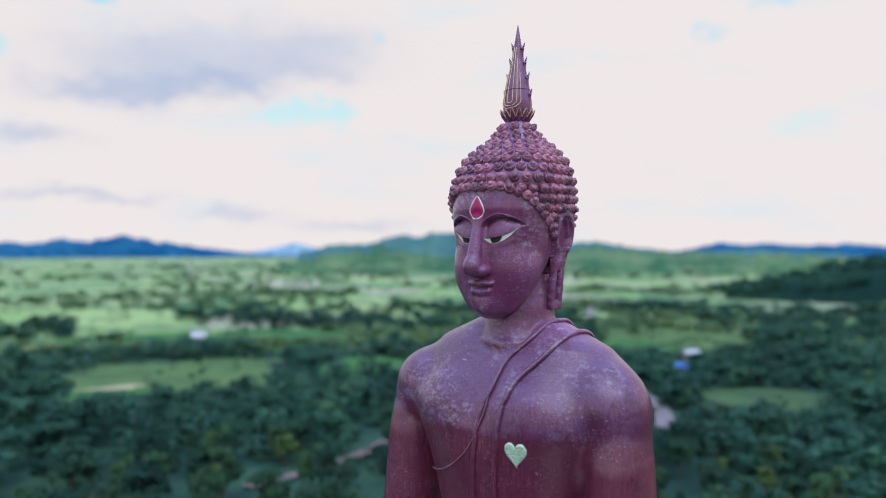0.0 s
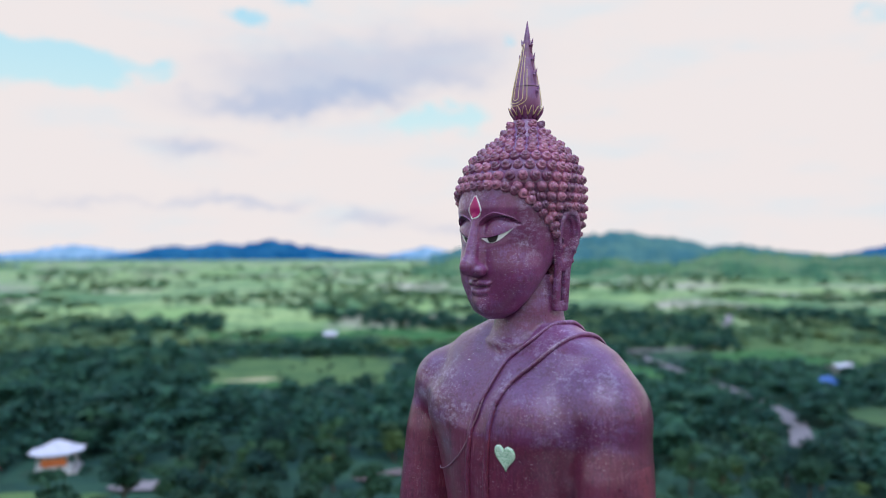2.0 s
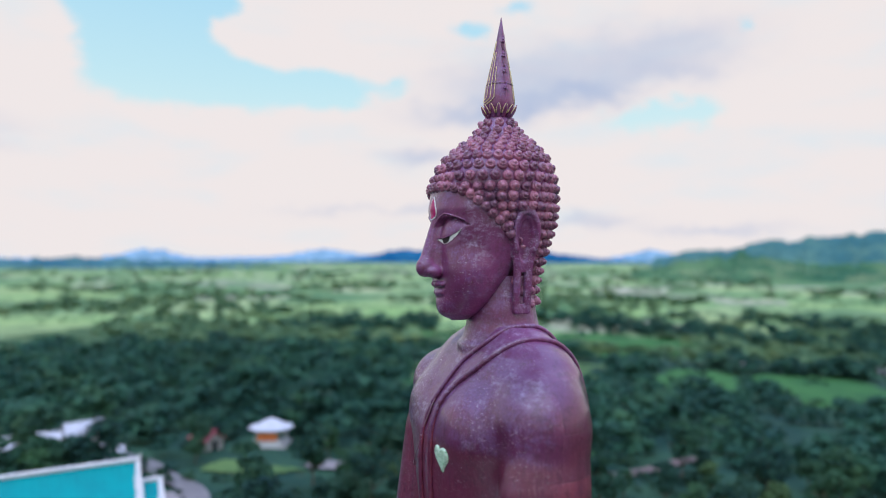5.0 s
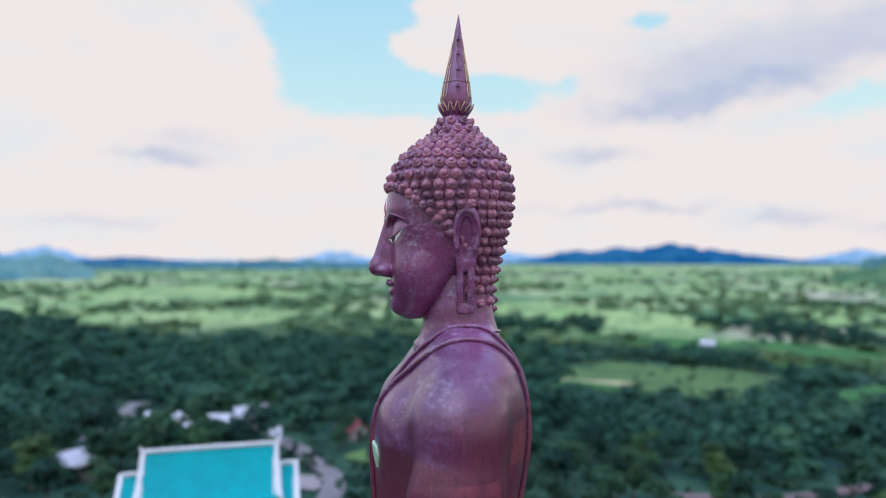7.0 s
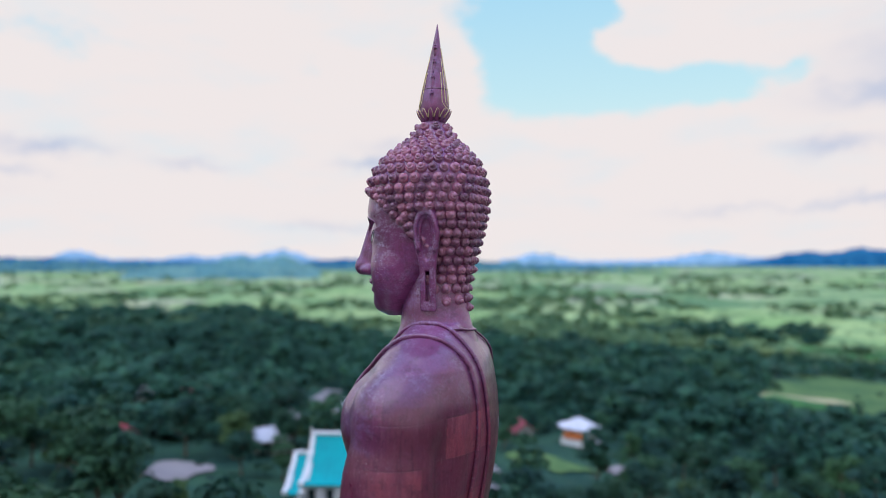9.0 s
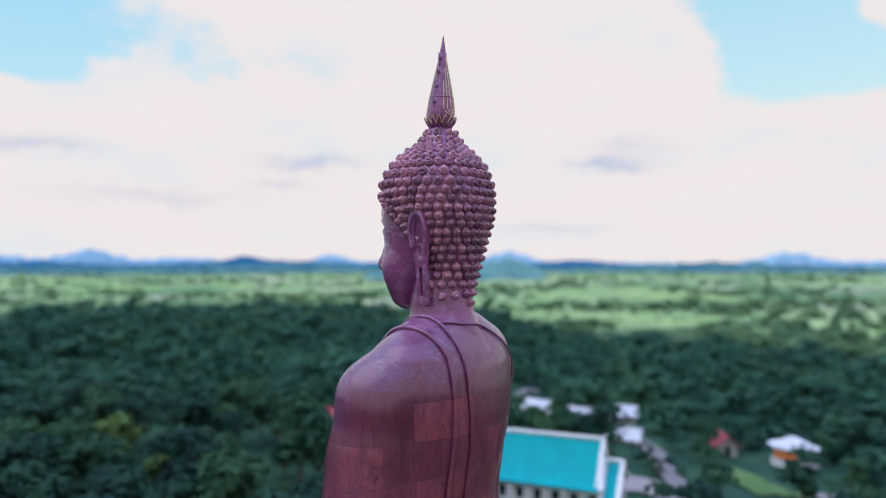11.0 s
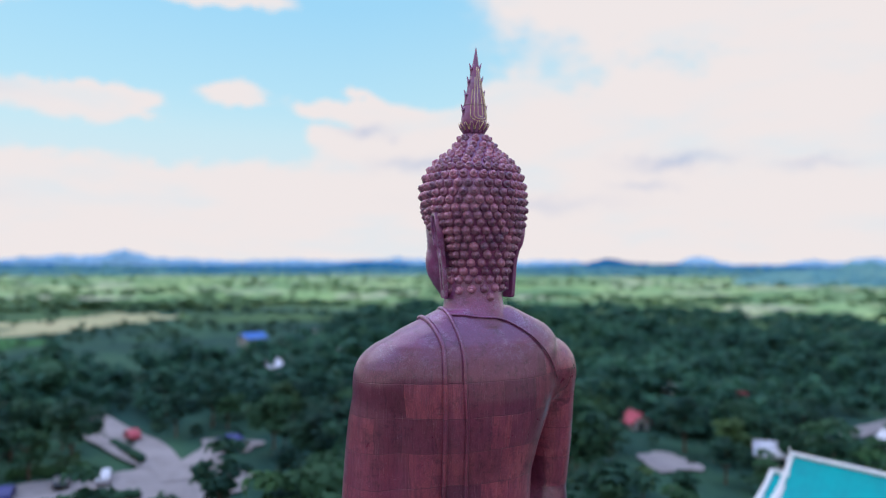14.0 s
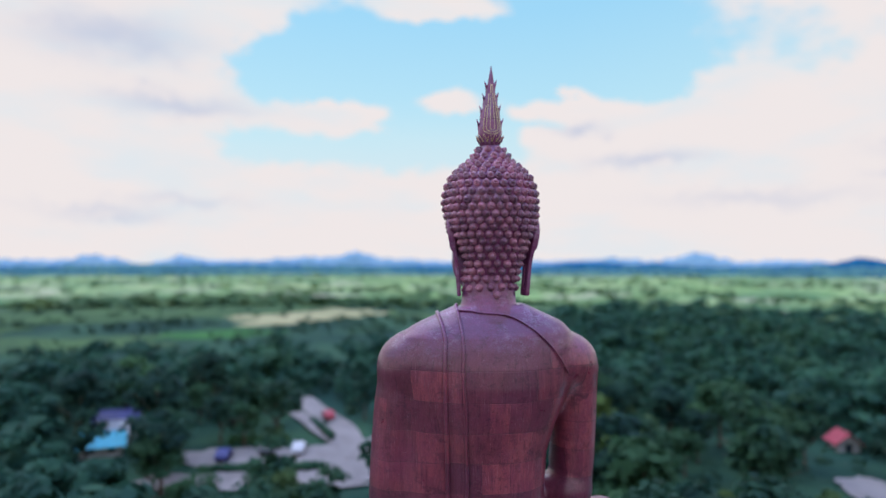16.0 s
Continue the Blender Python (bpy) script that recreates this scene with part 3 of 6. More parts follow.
FACE = Loft([(33.72, .30, -1.70, -1.20), (33.92, .74, -1.98, -.95), (34.3, 1.04, -2.11, -.55), (34.8, 1.29, -2.15, -.15), (35.4, 1.49, -2.17, .3),
             (36.0, 1.60, -2.19, .7), (36.6, 1.67, -2.27, .9), (37.2, 1.71, -2.36, 1.1), (37.8, 1.67, -2.28, 1.2), (38.3, 1.5, -1.95, 1.2)], 2.25)
HAIR = Loft([(34.05, .60, -.2, .80), (34.5, .88, -.2, .93), (35.3, 1.03, -.3, 1.16), (36.1, 1.29, -.4, 1.33), (36.7, 1.59, -.7, 1.48),
             (37.3, 1.80, -1.6, 1.60), (37.9, 1.84, -2.16, 1.62), (38.3, 1.81, -2.08, 1.55), (38.75, 1.63, -1.76, 1.37), (39.15, 1.28, -1.32, 1.01),
             (39.5, .84, -.85, .64), (39.85, .61, -.62, .45), (40.12, .43, -.48, .28), (40.3, .34, -.41, .21)], 2.25, .18)
NECK = Loft([(32.5, 1.50, -1.47, 1.38), (33.0, 1.49, -1.46, 1.37), (33.06, 1.37, -1.33, 1.33), (33.35, 1.22, -1.22, 1.23), (33.7, 1.13, -1.17, 1.12), (34.1, 1.1, -1.15, 1.04), (35.2, 1.0, -1.0, .95)], 2.0)
TORSO = Loft([(22.0, 2.9, -2.3, 1.9), (24.5, 2.55, -2.4, 1.65), (26.0, 2.42, -2.45, 1.6), (27.5, 2.52, -2.60, 1.68), (28.5, 2.80, -2.70, 1.86), (29.6, 3.25, -2.76, 2.02),
              (30.4, 3.50, -2.72, 2.05), (31.2, 3.62, -2.42, 1.98), (31.9, 3.66, -2.02, 1.85), (32.4, 3.52, -1.66, 1.68), (32.8, 3.10, -1.34, 1.45), (33.15, 2.34, -1.02, 1.2), (33.55, 1.45, -.80, 1.0)], 2.2, .35)
ARM_R = Loft([(24.9, .55, -1.9, -.5), (25.5, .86, -2.45, -.1), (26.7, .92, -2.40, .15), (28.2, .92, -2.20, .40), (29.6, .92, -2.02, .55), (30.4, .88, -1.80, .65), (31.0, .78, -1.5, .6), (31.4, .5, -1.1, .4)], 2.0, .5)
ARM_L = Loft([(24.9, .60, -1.7, .1), (25.5, .92, -2.15, .5), (26.7, .95, -2.05, .72), (28.2, .95, -1.95, .76), (29.6, .92, -1.82, .76), (30.4, .86, -1.62, .76), (31.0, .75, -1.35, .7), (31.4, .5, -.9, .5)], 2.0, .5)


def head_sdf(x, y, z):
    x0 = x
    x = np.abs(x)
    d = smin(FACE(np.abs(x0 + .05), y, z), HAIR(np.abs(x0 - .04), y + .03, z), .10)
    d = smin(d, sphere(x, y, z, (0, -1.86, 34.17), .32), .30)
    d = smin(d, ellipsoid(x, y, z, (.76, -1.36, 35.25), (.60, .60, .72)), .4)
    # sharp brow edge, lid that swells down to the eye, shallow undercut below the lid
    u = np.clip((x - .22) / .98, 0, 1.15)
    ze = 36.25 + .04 * u + .27 * u * u
    zb = 36.40 + .53 * np.sqrt(np.clip(1 - ((x - .76) / .66) ** 2, .0025, 1))
    ell = (np.sqrt(((x - .76) / .66) ** 2 + ((z - 36.40) / .53) ** 2) - 1) * .55
    lid = .21 * np.clip((z - ze) / np.maximum(zb - ze, .05), 0, 1) ** 1.6 * np.interp(x, [.95, 1.36], [1.0, .35])
    below = .03 * smooth01(ze - z, -.01, .02) * (1 - smooth01(ze - z, .10, .32)) * smooth01(x, .16, .32) * (1 - smooth01(x, 1.0, 1.16))
    d = d + np.where(y < -.9, lid * smooth01(-ell, -.012, .016) + below, 0)
    # broad bridge and tip of the nose
    d = smin(d, capsule(x, y, z, (0, -2.25, 36.80), (0, -2.57, 35.50), .15, .235), .17)
    d = smin(d, capsule(x, y, z, (0, -2.08, 36.85), (0, -2.26, 35.30), .17, .27), .12)
    d = smin(d, sphere(x, y, z, (0, -2.625, 35.34), .262), .20)
    d = smin(d, ellipsoid(x, y, z, (.25, -2.38, 35.25), (.17, .25, .17)), .08)
    d = smax(d, -ellipsoid(x, y, z, (.16, -2.54, 35.02), (.08, .12, .06)), .04)
    # upper lip and chin stand forward of the cheeks
    d = smin(d, ellipsoid(x, y, z, (0, -1.86, 34.72), (.56, .22, .48)), .2)
    # lips
    d = smax(d, -capsule(x, y, z, (0, -2.32, 34.70), (.64, -2.00, 34.90), .04, .025), .06)
    d = smin(d, rods(x, y, z, [(0, -2.23, 34.815), (.14, -2.245, 34.865), (.38, -2.15, 34.85), (.68, -1.92, 34.965)], (.085, .095, .075, .02), .04), .035)
    d = smin(d, rods(x, y, z, [(0, -2.13, 34.565), (.26, -2.10, 34.60), (.60, -1.93, 34.85)], (.135, .115, .03), .05), .045)
    # ears: plate, raised rim that runs down into the slit lobe, deep hollow
    xe = np.interp(z, [34.0, 35.3, 36.6, 37.2], [1.36, 1.47, 1.66, 1.70]) + .20 * (y + .1)
    up = ellipsoid(y, z, 0 * z, (0.02, 36.40, 0), (.43, .88, 1.0))
    q1, q2 = np.abs(y - .03) - .17, np.abs(z - 34.92) - .86
    low = np.sqrt(np.maximum(q1, 0) ** 2 + np.maximum(q2, 0) ** 2) + np.minimum(np.maximum(q1, q2), 0) - .10
    d2 = smin(up * .9, low, .22)
    dx = np.abs(x - xe)
    ear = smax(d2, dx - .08, .04)
    rim = smax(np.abs(d2 + .07) - .055, np.abs(x - xe - .05) - .13, .05)
    ear = smin(ear, smax(rim, 35.7 - z, .3), .05)
    ear = smax(ear, -smax(ellipsoid(y, z, 0 * z, (.03, 36.22, 0), (.20, .66, 1.0)) * .9, -(x - xe + .02), .05), .05)
    slot = np.maximum(np.abs(y - .02) - .07, np.abs(z - 34.75) - .48)
    ear = smax(ear, -slot, .03)
    return smin(d, ear, .05)


def body_sdf(x, y, z):
    # the bare shoulder stands a little higher than the covered one
    lift = .12 * smooth01(-x, .4, 1.6) * (1 - smooth01(-x, 3.0, 4.2)) * smooth01(z, 31.0, 32.6)
    d = smin(TORSO(x, y, z - lift, .05), ARM_R(x, y, z, -3.9), .28)
    d = smin(d, ellipsoid(x, y, z, (-3.34, -.45, 31.12), (1.42, 1.44, 1.30)), .3)
    left = smin(ARM_L(x, y, z, np.interp(z, [26.0, 31.0], [3.93, 3.68])), ellipsoid(x, y, z, (3.27, -.38, 31.14), (1.30, 1.34, 1.28)), .3)
    d = smin(d, left, .40)
    # robe that spans from the covered arm to the back
    d = smin(d, capsule(x, y, z, (2.3, .62, 31.2), (2.7, .30, 25.5), .75, .8), .6)
    # chest muscles
    d = smin(d, ellipsoid(x, y, z, (-1.5, -1.76, 30.75), (1.25, .75, .95)), .55)
    d = smin(d, ellipsoid(x, y, z, (1.5, -1.85, 30.75), (1.25, .72, .95)), .55)
    d = smin(d, NECK(x, y, z), .03)
    # forearms to the lap, crossed legs
    d = smin(d, capsule(x, y, z, (-3.7, -.6, 25.6), (-.4, -3.5, 24.9), .82, .62), .35)
    d = smin(d, capsule(x, y, z, (3.75, -.6, 25.6), (.5, -3.5, 24.7), .85, .62), .35)
    d = smin(d, capsule(x, y, z, (-2.0, -.4, 23.3), (-6.0, -3.0, 23.2), 1.5, 1.15), .6)
    d = smin(d, capsule(x, y, z, (2.0, -.4, 23.3), (6.0, -3.0, 23.2), 1.5, 1.15), .6)
    d = smin(d, capsule(x, y, z, (-6.0, -3.0, 23.1), (2.0, -4.4, 23.6), 1.1, .7), .4)
    d = smin(d, capsule(x, y, z, (6.0, -3.0, 23.1), (-2.0, -4.2, 23.0), 1.1, .75), .4)
    return np.maximum(d, SEAT_Z - z)


def gradient(f, p, e=.012):
    g = np.stack([f(*(p + e * np.eye(3)[i]).T) - f(*(p - e * np.eye(3)[i]).T) for i in range(3)], 1) / (2 * e)
    return g


def settle(f, p, rounds=3, lift=0.0):
    """Moves points along the slope until they lie on the surface."""
    for _ in range(rounds):
        g = gradient(f, p)
        g2 = np.maximum((g * g).sum(1), .05)
        p = p - np.clip((f(*p.T) - lift) / g2, -.25, .25)[:, None] * g
    return p


def surface(f, lo, hi, step):
    """Surface nets: a mesh of quads on the zero level of f."""
    axes = [np.arange(a, b + step, step) for a, b in zip(lo, hi)]
    n = [len(a) for a in axes]
    v = np.empty(n, np.float32)
    yy, zz = np.meshgrid(axes[1], axes[2], indexing="ij")
    for i, xx in enumerate(axes[0]):
        v[i] = f(np.full_like(yy, xx), yy, zz)
    s = v < 0
    corners = [(i, j, k) for i in (0, 1) for j in (0, 1) for k in (0, 1)]
    cut = lambda a, c: a[c[0]:n[0] - 1 + c[0], c[1]:n[1] - 1 + c[1], c[2]:n[2] - 1 + c[2]]
    count = sum(cut(s, c).astype(np.int8) for c in corners)
    act = (count > 0) & (count < 8)
    cells = np.argwhere(act)
    ids = np.full(act.shape, -1, np.int32)
    ids[act] = np.arange(len(cells))
    acc, num = np.zeros((len(cells), 3)), np.zeros(len(cells))
    for a in corners:
        for ax in range(3):
            if a[ax]:
                continue
            b = tuple(a[i] + (i == ax) for i in range(3))
            va = v[tuple((cells + a).T)].astype(float)
            vb = v[tuple((cells + b).T)].astype(float)
            m = (va < 0) != (vb < 0)
            t = va[m] / (va[m] - vb[m])
            pt = np.tile(np.array(a, float), (m.sum(), 1))
            pt[:, ax] += t
            acc[m] += pt
            num[m] += 1
    verts = (cells + acc / num[:, None]) * step + np.array(lo)
    faces = []
    for ax in range(3):
        b, c = [(1, 2), (2, 0), (0, 1)][ax]
        sl = [slice(1, n[i] - 1) for i in range(3)]
        s0, s1 = list(sl), list(sl)
        s0[ax], s1[ax] = slice(0, n[ax] - 1), slice(1, n[ax])
        flip = s[tuple(s0)] != s[tuple(s1)]
        e = np.argwhere(flip)
        inside = s[tuple(s0)][flip]
        base = e.copy()
        for i in range(3):
            if i != ax:
                base[:, i] += 1
        eb, ec = np.eye(3, dtype=int)[b], np.eye(3, dtype=int)[c]
        q = np.stack([ids[tuple((base - o).T)] for o in (eb + ec, ec, 0 * eb, eb)], 1)
        q[~inside] = q[~inside][:, ::-1]
        faces.append(q)
    faces = np.concatenate(faces)
    faces = faces[(faces >= 0).all(1)]
    return settle(f, verts, 2), faces


class Pile:
    """Collects pieces of one mesh with their material numbers."""

    def __init__(self):
        self.v, self.f, self.m, self.n = [], [], [], 0

    def add(self, verts, faces, mat):
        verts = np.asarray(verts, float)
        self.v.append(verts)
        self.f += [tuple(int(i) + self.n for i in f) for f in faces]
        self.m += [mat] * len(faces)
        self.n += len(verts)


def spline(pts, n):
    """A smooth curve through control points."""
    p = np.array(pts, float)
    p = np.vstack([2 * p[0] - p[1], p, 2 * p[-1] - p[-2]])
    out = []
    seg = len(p) - 3
    for u in np.linspace(0, seg, n):
        i = min(int(u), seg - 1)
        t = u - i
        a, b, c, d = p[i:i + 4]
        out.append(.5 * (2 * b + (c - a) * t + (2 * a - 5 * b + 4 * c - d) * t * t + (3 * b - a - 3 * c + d) * t ** 3))
    return np.array(out)


def tube(pile, path, radius, mat, sides=7):
    path = np.asarray(path)
    t = np.gradient(path, axis=0)
    t /= np.linalg.norm(t, axis=1)[:, None] + 1e-9
    up = np.where(np.abs(t[:, 2:3]) > .9, [[1.0, 0, 0]], [[0, 0, 1.0]])
    a = np.cross(t, up)
    a /= np.linalg.norm(a, axis=1)[:, None]
    b = np.cross(t, a)
    r = np.broadcast_to(radius, len(path))
    ang = np.linspace(0, 2 * np.pi, sides, endpoint=False)
    ring = path[:, None] + r[:, None, None] * (np.cos(ang)[None, :, None] * a[:, None] + np.sin(ang)[None, :, None] * b[:, None])
    m = len(path)
    faces = [(i * sides + j, i * sides + (j + 1) % sides, (i + 1) * sides + (j + 1) % sides, (i + 1) * sides + j) for i in range(m - 1) for j in range(sides)]
    faces += [tuple(range(sides))[::-1], tuple(range((m - 1) * sides, m * sides))]
    pile.add(ring.reshape(-1, 3), faces, mat)


def curl_shape():
    """A snail-shell curl: round tiers, each set in a little from the one below."""
    segs = 12
    prof = [(1.0, -.35, 0), (1.04, .10, 0), (.99, .32, 0), (.86, .47, 0), (.80, .46, .03), (.78, .60, .04), (.68, .74, .04), (.57, .79, .05), (.52, .77, .06), (.50, .90, .06), (.38, 1.02, .05), (.22, 1.08, .03), (.10, 1.11, .01)]
    v, f = [], []
    for i, (r, h, off) in enumerate(prof):
        for j in range(segs):
            a = 2 * math.pi * j / segs
            v.append((r * math.cos(a) + off * math.cos(i * 1.1), r * math.sin(a) + off * math.sin(i * 1.1), h + (.05 * math.cos(a + i) if 1 < i < 11 else 0)))
    n = len(prof)
    v.append((0, 0, 1.13))
    for i in range(n - 1):
        for j in range(segs):
            k = (j + 1) % segs
            f.append((i * segs + j, i * segs + k, (i + 1) * segs + k, (i + 1) * segs + j))
    f += [((n - 1) * segs + j, (n - 1) * segs + (j + 1) % segs, n * segs) for j in range(segs)]
    return np.array(v), f


def hair_line(phi):
    """Lowest height of the curls at an angle from the front, in degrees."""
    return np.interp(phi, [0, 25, 45, 58, 68, 76, 83, 88, 88.5, 112, 113, 125, 180], [37.80, 37.82, 37.55, 37.15, 36.78, 36.40, 36.10, 36.12, 37.12, 37.12, 35.0, 34.16, 34.08])


def curl_seats():
    """Where the curls sit: one row along the brow, then level rows over the whole head."""
    seats = []
    phi_of = lambda x, y: math.degrees(math.atan2(abs(x), -(y + .3)))

    def on(z, phi, side):
        ax, yf, yb = [float(s) for s in HAIR.sizes(z)]
        yc, ay = (yf + yb) / 2, (yb - yf) / 2
        a = math.radians(phi)
        # walk outward from the axis in this direction
        dx, dy = math.sin(a) * side, -math.cos(a)
        lo, hi = 0.0, 4.0
        for _ in range(30):
            mid = (lo + hi) / 2
            inside = abs(dx * mid / ax) ** 2.25 + abs((-.3 + dy * mid - yc) / ay) ** 2.25 < 1
            lo, hi = (mid, hi) if inside else (lo, mid)
        return (dx * lo, -.3 + dy * lo, z)

    brow = []
    for side in (1, -1):
        last, phi = None, 4.2 if side == 1 else 4.2
        while phi < 84:
            z = float(hair_line(phi))
            p = on(max(z, 36.0), phi, side)
            q = settle(head_sdf, np.array([p]), 4)[0]
            if last is None or np.linalg.norm(q - last) > .285:
                brow.append(q)
                last = q
            phi += .4
    seats += brow
    z, k, run, n = 34.10, 0, .30, 0
    while z < 40.16:
        ax, yf, yb = [float(s) for s in HAIR.sizes(z)]
        if run >= (.30 if z < 38.2 else .325):
            per = math.pi * (ax + (yb - yf) / 2)
            want = per / (.330 if z < 38.2 else .350)
            if abs(want - n) > .13 * n:
                n = max(8, 2 * int(want / 2 + .5))
            for i in range(n):
                th = 2 * math.pi * (i + .5 * (k % 2)) / n 
                x, y = ax * math.sin(th), (yf + yb) / 2 - (yb - yf) / 2 * math.cos(th)
                phi = phi_of(x, y)
                low = float(hair_line(phi))
                if z < low + (.06 if phi < 88 else 0):
                    continue
                p = np.array((x, y, z))
                if phi < 100 and min(np.linalg.norm(p - b) for b in brow) < .21:
                    continue
                seats.append(p)
            run, k = 0.0, k + 1
        z += .01
        ax2, yf2, yb2 = [float(s) for s in HAIR.sizes(min(z, 40.29))]
        run += math.hypot(.01, ((abs(ax - ax2) + abs((yb - yf) - (yb2 - yf2)) / 2) / 2))
    return np.array(seats)


def patch(pile, f, outline, mat, lift, rows=10):
    """A thin shell on the front of a form, within an (x, z) outline given as lower and upper edge."""
    lowe, upe = outline
    n = len(lowe)
    pts = []
    for i in range(n):
        for j in range(rows + 1):
            t = j / rows
            pts.append((lowe[i][0] * (1 - t) + upe[i][0] * t, -3.2, lowe[i][1] * (1 - t) + upe[i][1] * t))
    p = np.array(pts)
    # walk back from the front until the form is met
    d = f(*p.T)
    for _ in range(80):
        d = f(*p.T)
        p[:, 1] += np.clip(d * .6, -.05, .1)
    p[:, 1] -= lift(np.array([j / rows for _ in range(n) for j in range(rows + 1)]), np.repeat(np.linspace(0, 1, n), rows + 1))
    faces = [(i * (rows + 1) + j, (i + 1) * (rows + 1) + j, (i + 1) * (rows + 1) + j + 1, i * (rows + 1) + j + 1) for i in range(n - 1) for j in range(rows)]
    pile.add(p, faces, mat)


def build_statue():
    pile = Pile()
    v, f = surface(body_sdf, (-7.6, -5.7, SEAT_Z - .2), (7.6, 3.0, 35.1), .075)
    pile.add(v, f, 0)
    body, pile = pile, Pile()
    v, f = surface(head_sdf, (-2.25, -3.1, 33.4), (2.25, 2.0, 40.45), .031)
    pile.add(v, f, 0)

    # curls of the hair
    cv, cf = curl_shape()
    seats = settle(head_sdf, curl_seats() + (.04, -.03, 0), 3)
    nor = gradient(head_sdf, seats)
    nor /= np.linalg.norm(nor, axis=1)[:, None]
    # the lowest curls lie on the nape, not in it
    sunk = NECK(seats[:, 0] + HEAD_X, seats[:, 1], seats[:, 2])
    seats = seats + nor * np.clip(.01 - sunk, 0, .3)[:, None]
    rng = np.random.RandomState(4)
    for p, nn in zip(seats, nor):
        nn = nn + np.array([0, 0, .18])
        q = Vector(nn).to_track_quat("Z", "Y").to_matrix()
        s = .160 + rng.uniform(-.008, .010)
        if p[2] > 39.4:
            s *= .92
        pts = (cv * s * (.99, .99, 1.22)) @ np.array(Matrix.Rotation(rng.uniform(0, 6.28), 3, "Z")).T @ np.array(q).T + p
        pile.add(pts, cf, 1)

    # eyes: white almond, dark iris
    for side in (1, -1):
        u = np.linspace(0, 1, 22)
        xs = (.22 + .98 * u) * side
        top = 36.25 + .04 * u + .27 * u * u
        low = top - .19 * np.sin(np.pi * u ** .72) - .003
        patch(pile, head_sdf, (list(zip(xs, low)), list(zip(xs, top))), 2, lambda t, s: .016 + 0 * t, 6)
        ui = np.linspace(.17, .55, 17)
        ti = 36.25 + .04 * ui + .27 * ui * ui
        disc = .20 * np.sqrt(np.clip(1 - ((ui - .36) / .19) ** 2, .01, 1))
        li = np.maximum(ti - disc, ti - .19 * np.sin(np.pi * ui ** .72) + .012)
        patch(pile, head_sdf, (list(zip((.22 + .98 * ui) * side, li)), list(zip((.22 + .98 * ui) * side, ti - .004))), 3, lambda t, s: .026 + 0 * t, 6)
        path = settle(head_sdf, np.array([(a, -2.3 + .45 * b, c + .012) for a, b, c in zip(xs, u, top)]), 4)
        tube(pile, path, .018, 0, 6)
    # thin bead along each brow
    for side in (1, -1):
        a = np.radians(np.linspace(172, 18, 40))
        arc = np.array([((.76 + .675 * math.cos(q)) * side, -2.35 + .55 * max(0, math.cos(q)), 36.40 + .545 * math.sin(q)) for q in a])
        tube(pile, settle(head_sdf, arc, 6), np.interp(np.linspace(0, 1, 40), [0, .2, .7, 1], [.012, .028, .028, .008]), 0, 6)
    # jewel on the brow with a pale rim
    a = np.linspace(0, 1, 25)
    half = .25 * np.sin(np.pi * a ** .62) ** .95
    zz = 36.87 + .72 * a
    xs = np.linspace(-1, 1, 15)
    pts = np.array([(h * x, -3.0, z) for z, h in zip(zz, half) for x in xs])
    for _ in range(80):
        pts[:, 1] += np.clip(head_sdf(*pts.T) * .6, -.05, .1)
    bulge = np.array([.055 * math.sqrt(max(0, 1 - x * x)) * math.sin(math.pi * t) ** .5 for t in a for x in xs])
    pts[:, 1] -= bulge + .004
    pile.add(pts, [(i * 15 + j, i * 15 + j + 1, (i + 1) * 15 + j + 1, (i + 1) * 15 + j) for i in range(24) for j in range(14)], 4)
    for s in (1, -1):
        rim = np.array([(s * (h + .018), -2.45, z) for z, h in zip(zz, half)])
        tube(pile, settle(head_sdf, rim, 5), .028, 2, 6)

    # the head sits a little to one side of the body's axis
    for verts in pile.v:
        verts += (HEAD_X, 0, 0)
    body.v += pile.v
    body.f += [tuple(i + body.n for i in q) for q in pile.f]
    body.m += pile.m
    body.n += pile.n
    pile = body

    # folds of the robe: raised cords laid on the body
    for pts, r, mat in FOLDS:
        path = settle(body_sdf, spline(pts, 110), 30, .055)
        for _ in range(3):
            path[1:-1] = (path[:-2] + 2 * path[1:-1] + path[2:]) / 4
        tube(pile, path, r, mat, 8)

    # flame finial
    prof = [(40.12, .34), (40.3, .33), (40.38, .40), (40.5, .47), (40.75, .50), (41.2, .44), (41.7, .345), (42.2, .245), (42.8, .135), (43.2, .07), (43.55, .012)]
    segs = 24
    vs = []
    for z, r in prof:
        for j in range(segs):
            a = 2 * math.pi * j / segs
            flute = 1 + (.05 * abs(math.cos(2 * a)) - .03 if z > 40.4 else 0)
            vs.append((-.06 - .04 * (z - 40) / 3.5 + r * flute * math.cos(a), -.13 + .034 * (z - 40) + r * flute * math.sin(a), z))
    pile.add(vs, [(i * segs + j, i * segs + (j + 1) % segs, (i + 1) * segs + (j + 1) % segs, (i + 1) * segs + j) for i in range(len(prof) - 1) for j in range(segs)], 0)
    def axis(z):
        return np.array((-.06 - .04 * (z - 40) / 3.5, -.13 + .034 * (z - 40), z))
    rad = lambda z: float(np.interp(z, [p[0] for p in prof], [p[1] for p in prof]))
